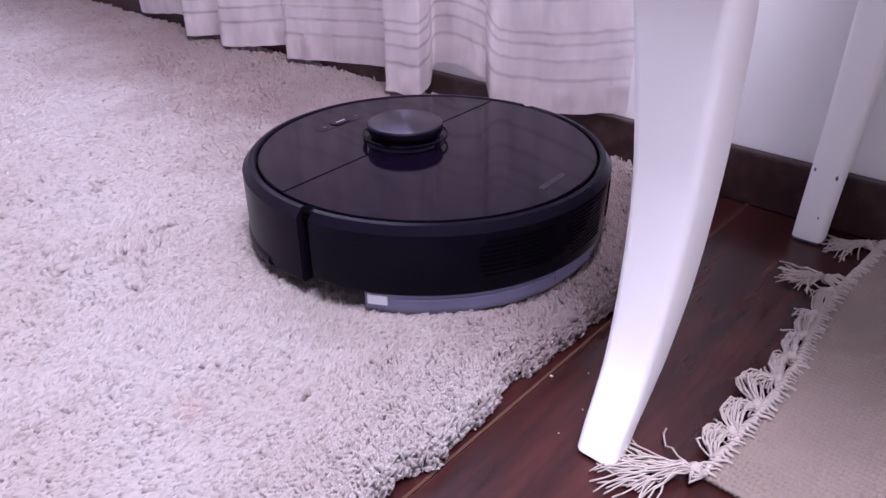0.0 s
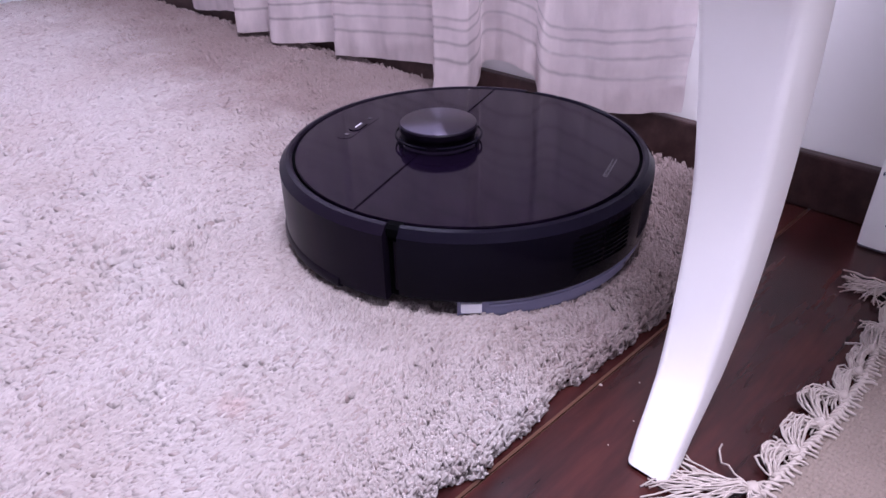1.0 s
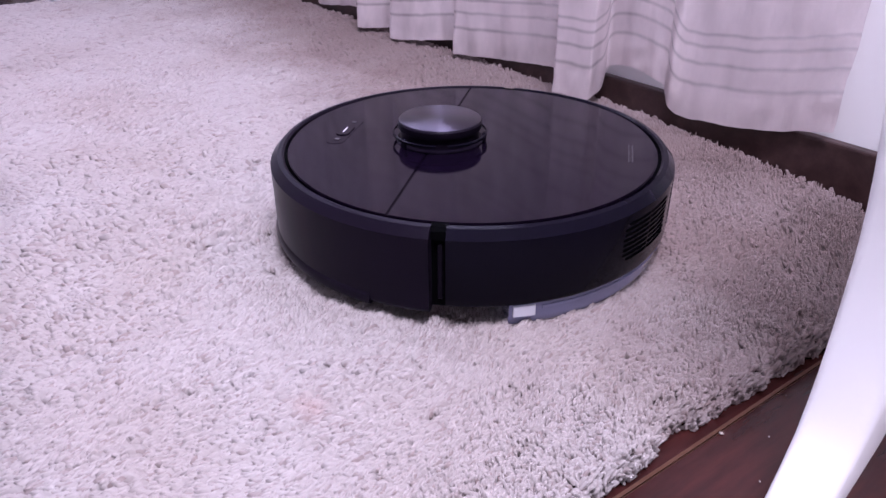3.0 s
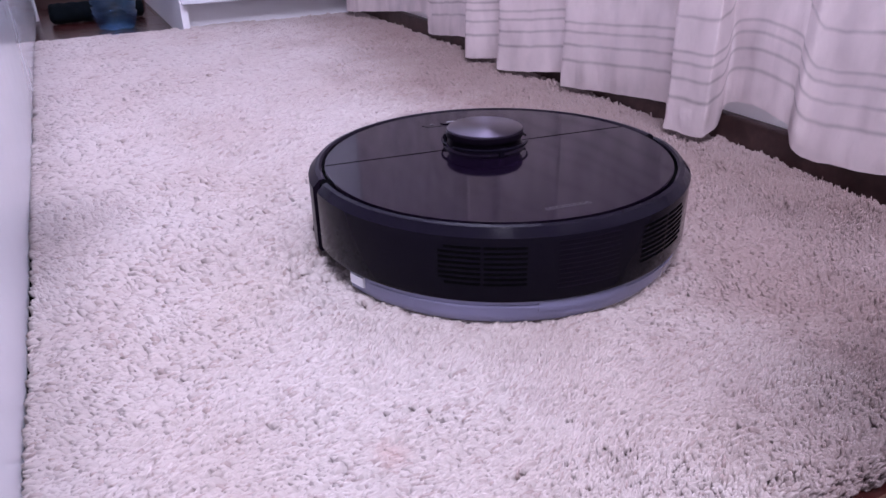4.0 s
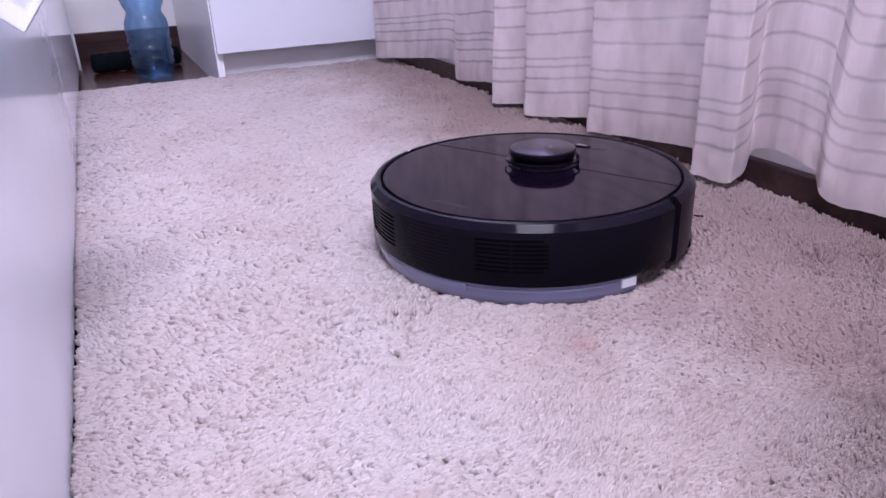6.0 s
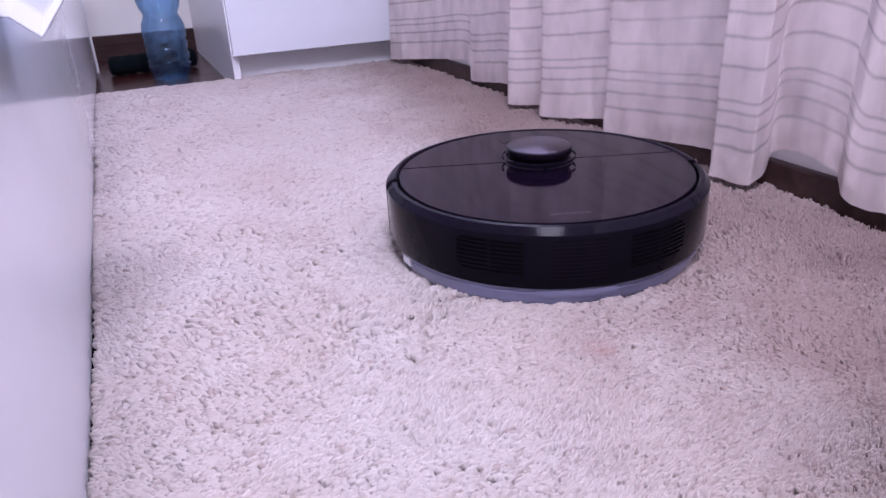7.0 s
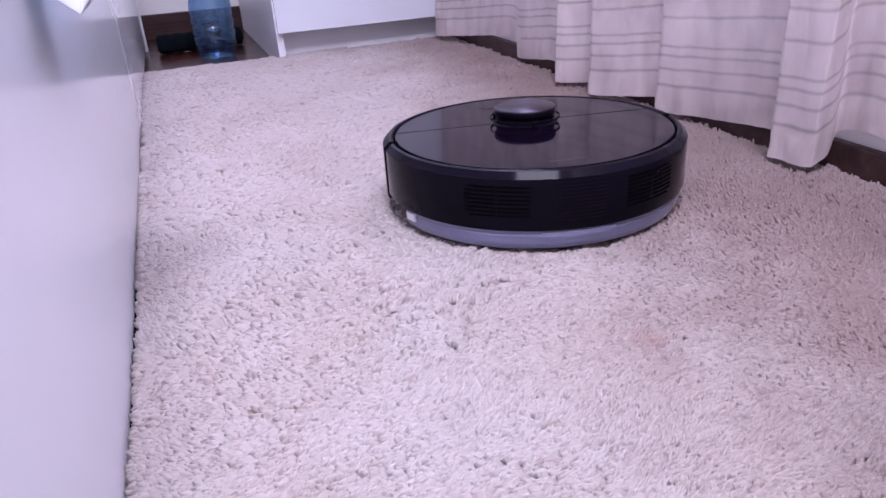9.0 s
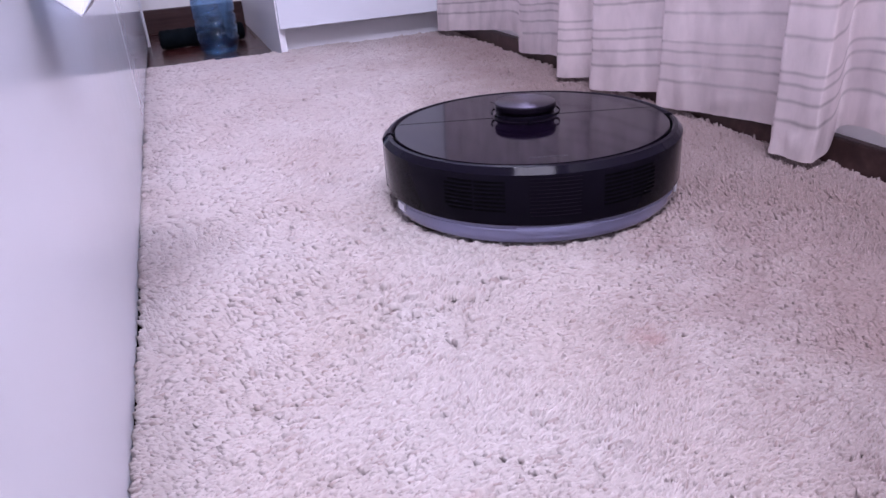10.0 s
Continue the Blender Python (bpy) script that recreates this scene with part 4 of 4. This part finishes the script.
    # air outlets: two blocks of slots each side, fine ribs in the middle
    for side in (1, -1):
        for (a0, a1) in ((141.5, 152.1), (152.9, 163.5)):
            for k in range(8):
                z = 0.0345 + k * 0.0043
                lo, hi = a0, a1
                if a0 < 150 and k in (0, 7):
                    lo += 1.5
                aa = (lo, hi) if side > 0 else (360 - hi, 360 - lo)
                # raised near-black strip, painted in place of the shade inside a slot
                part("outlet_slot_shade", wall_patch(R0 + 0.0003, aa[0], aa[1], z, z + 0.0019, 0.002, 5), DEEP, bot)
    for k in range(11):
        z = 0.0300 + k * 0.0039
        part("rear_rib", wall_patch(R0 + 0.0004, 171.5, 188.5, z, z + 0.0008, 0.002, 6), BLACK_SATIN, bot)
    # water tank under the rear
    tank_bm = lathe([(0.130, -0.004), (0.1640, -0.004), (0.1690, 0.0), (0.1708, 0.006), (0.1708, 0.0185), (0.130, 0.0190), (0.130, -0.004)], 110.5, 249.5, 90)
    tank = smooth_by_angle(part("water_tank", tank_bm, TANK, bot, "smoky translucent water tank"), 40)
    smooth_by_angle(part("tank_rim", lathe([(0.165, 0.0120), (0.1716, 0.0120), (0.1720, 0.0135), (0.1716, 0.0150), (0.165, 0.0150), (0.165, 0.012)], 119, 241, 80), TANK, tank), 40)
    smooth_by_angle(part("thumb_grip", lathe([(0.165, 0.0085), (0.1714, 0.0085), (0.1722, 0.0115), (0.1722, 0.0165), (0.1714, 0.0175), (0.165, 0.0175), (0.165, 0.0085)], 167, 193, 30), TANK, tank), 40)
    for side in (1, -1):
        aa = (111.5, 117.0) if side > 0 else (243.0, 248.5)
        c = part("tank_clip", wall_patch(R0 - 0.0018, aa[0], aa[1], 0.0085, 0.0170, 0.010, 8), CLIP, tank, "pale release clip")
    # side brush tip at the front right
    bm = bmesh.new()
    for k in range(5):
        tube(bm, [(0.140, -0.10, 0.004), (0.150, -0.125 - k * 0.001, 0.006), (0.157 + k * 0.001, -0.143, 0.004)], 0.0006, 4)
    part("side_brush", bm, DEEP, bot)
    return bot


def capsule(bm, x, y, half, length, z0, z1, n=12):
    """A flat rounded strip along y."""
    ring = []
    for k in range(n + 1):
        a = math.pi * k / n
        ring.append((x + half * math.cos(a), y + length - half + half * math.sin(a)))
    for k in range(n + 1):
        a = math.pi + math.pi * k / n
        ring.append((x + half * math.cos(a), y - length + half + half * math.sin(a)))
    top = [bm.verts.new((p, q, z1)) for p, q in ring]
    low = [bm.verts.new((p, q, z0)) for p, q in ring]
    bm.faces.new(top)
    bm.faces.new(low[::-1])
    for k in range(len(ring)):
        j = (k + 1) % len(ring)
        bm.faces.new((low[k], low[j], top[j], top[k]))
    bmesh.ops.recalc_face_normals(bm, faces=bm.faces[:])


def robot_pose(x, y, dz, yaw, tilt, azimuth):
    """tilt lifts the side that lies towards azimuth, in degrees."""
    a = radians(azimuth)
    lean = Matrix.Rotation(radians(tilt), 4, Vector((math.sin(a), -math.cos(a), 0)))
    return Matrix.Translation((x, y, RUG + dz)) @ lean @ Matrix.Rotation(radians(yaw), 4, "Z")


FLOOR = build_floor()
build_room()
build_drawer_unit()
build_wardrobe()
build_chair()
build_rug()
build_mat()
build_curtain()
build_bottle()
build_roll()
build_crumbs()
ROBOT = build_robot()
build_planks(FLOOR)


def motions():
    # seconds, x, y, lift, heading, tilt, towards
    rows = [
        (0.0, 0.512, 0.439, -0.0008, 94.4, -0.7, 43), (0.5, 0.511, 0.443, -0.0010, 103.1, 0.6, 43), (1.0, 0.509, 0.450, -0.0008, 110.7, 1.4, 43.5),
        (1.5, 0.502, 0.457, 0.0005, 124.6, 2.4, 44.6), (2.0, 0.482, 0.469, 0.0022, 151.5, 2.5, 46.4), (2.2, 0.478, 0.472, 0.0018, 157.0, 2.3, 47), (2.5, 0.464, 0.486, 0.0010, 157.5, 1.7, 49),
        (2.9, 0.443, 0.512, 0.0005, 138.0, 0.6, 52), (3.3, 0.421, 0.546, 0.0001, 114.5, -0.5, 55), (3.5, 0.415, 0.563, 0.0002, 103.6, -0.9, 56.6),
        (4.0, 0.414, 0.611, -0.0006, 83.2, -1.0, 58.8), (4.5, 0.430, 0.654, -0.0018, 61.0, -1.2, 59.3), (5.0, 0.444, 0.675, -0.0010, 48.8, -1.25, 59.1),
        (5.5, 0.462, 0.692, -0.0012, 35.0, -1.3, 58.6), (5.7, 0.469, 0.700, -0.0010, 30.6, -1.2, 58.5), (6.1, 0.477, 0.706, -0.0008, 25.5, -0.7, 58.6),
        (6.45, 0.482, 0.709, -0.0007, 34.0, -0.2, 58.8), (6.8, 0.482, 0.712, -0.0006, 55.4, 0.3, 59), (7.2, 0.477, 0.725, 0.0, 85.0, 0.7, 59.1),
        (7.5, 0.473, 0.737, 0.0009, 107.5, 1.0, 59.3), (8.0, 0.468, 0.744, 0.0015, 113.4, 1.0, 60.2), (8.5, 0.457, 0.777, 0.0026, 100.0, -0.4, 62.1),
        (9.0, 0.458, 0.815, 0.0030, 79.0, -1.3, 63), (9.3, 0.459, 0.824, 0.0028, 67.5, -1.3, 63.3), (9.6, 0.459, 0.825, 0.0026, 68.5, -1.2, 63.4), (10.0, 0.459, 0.825, 0.0024, 72.0, -1.2, 63.5)]
    walk(ROBOT, [(t, robot_pose(*r)) for t, *r in rows])


motions()
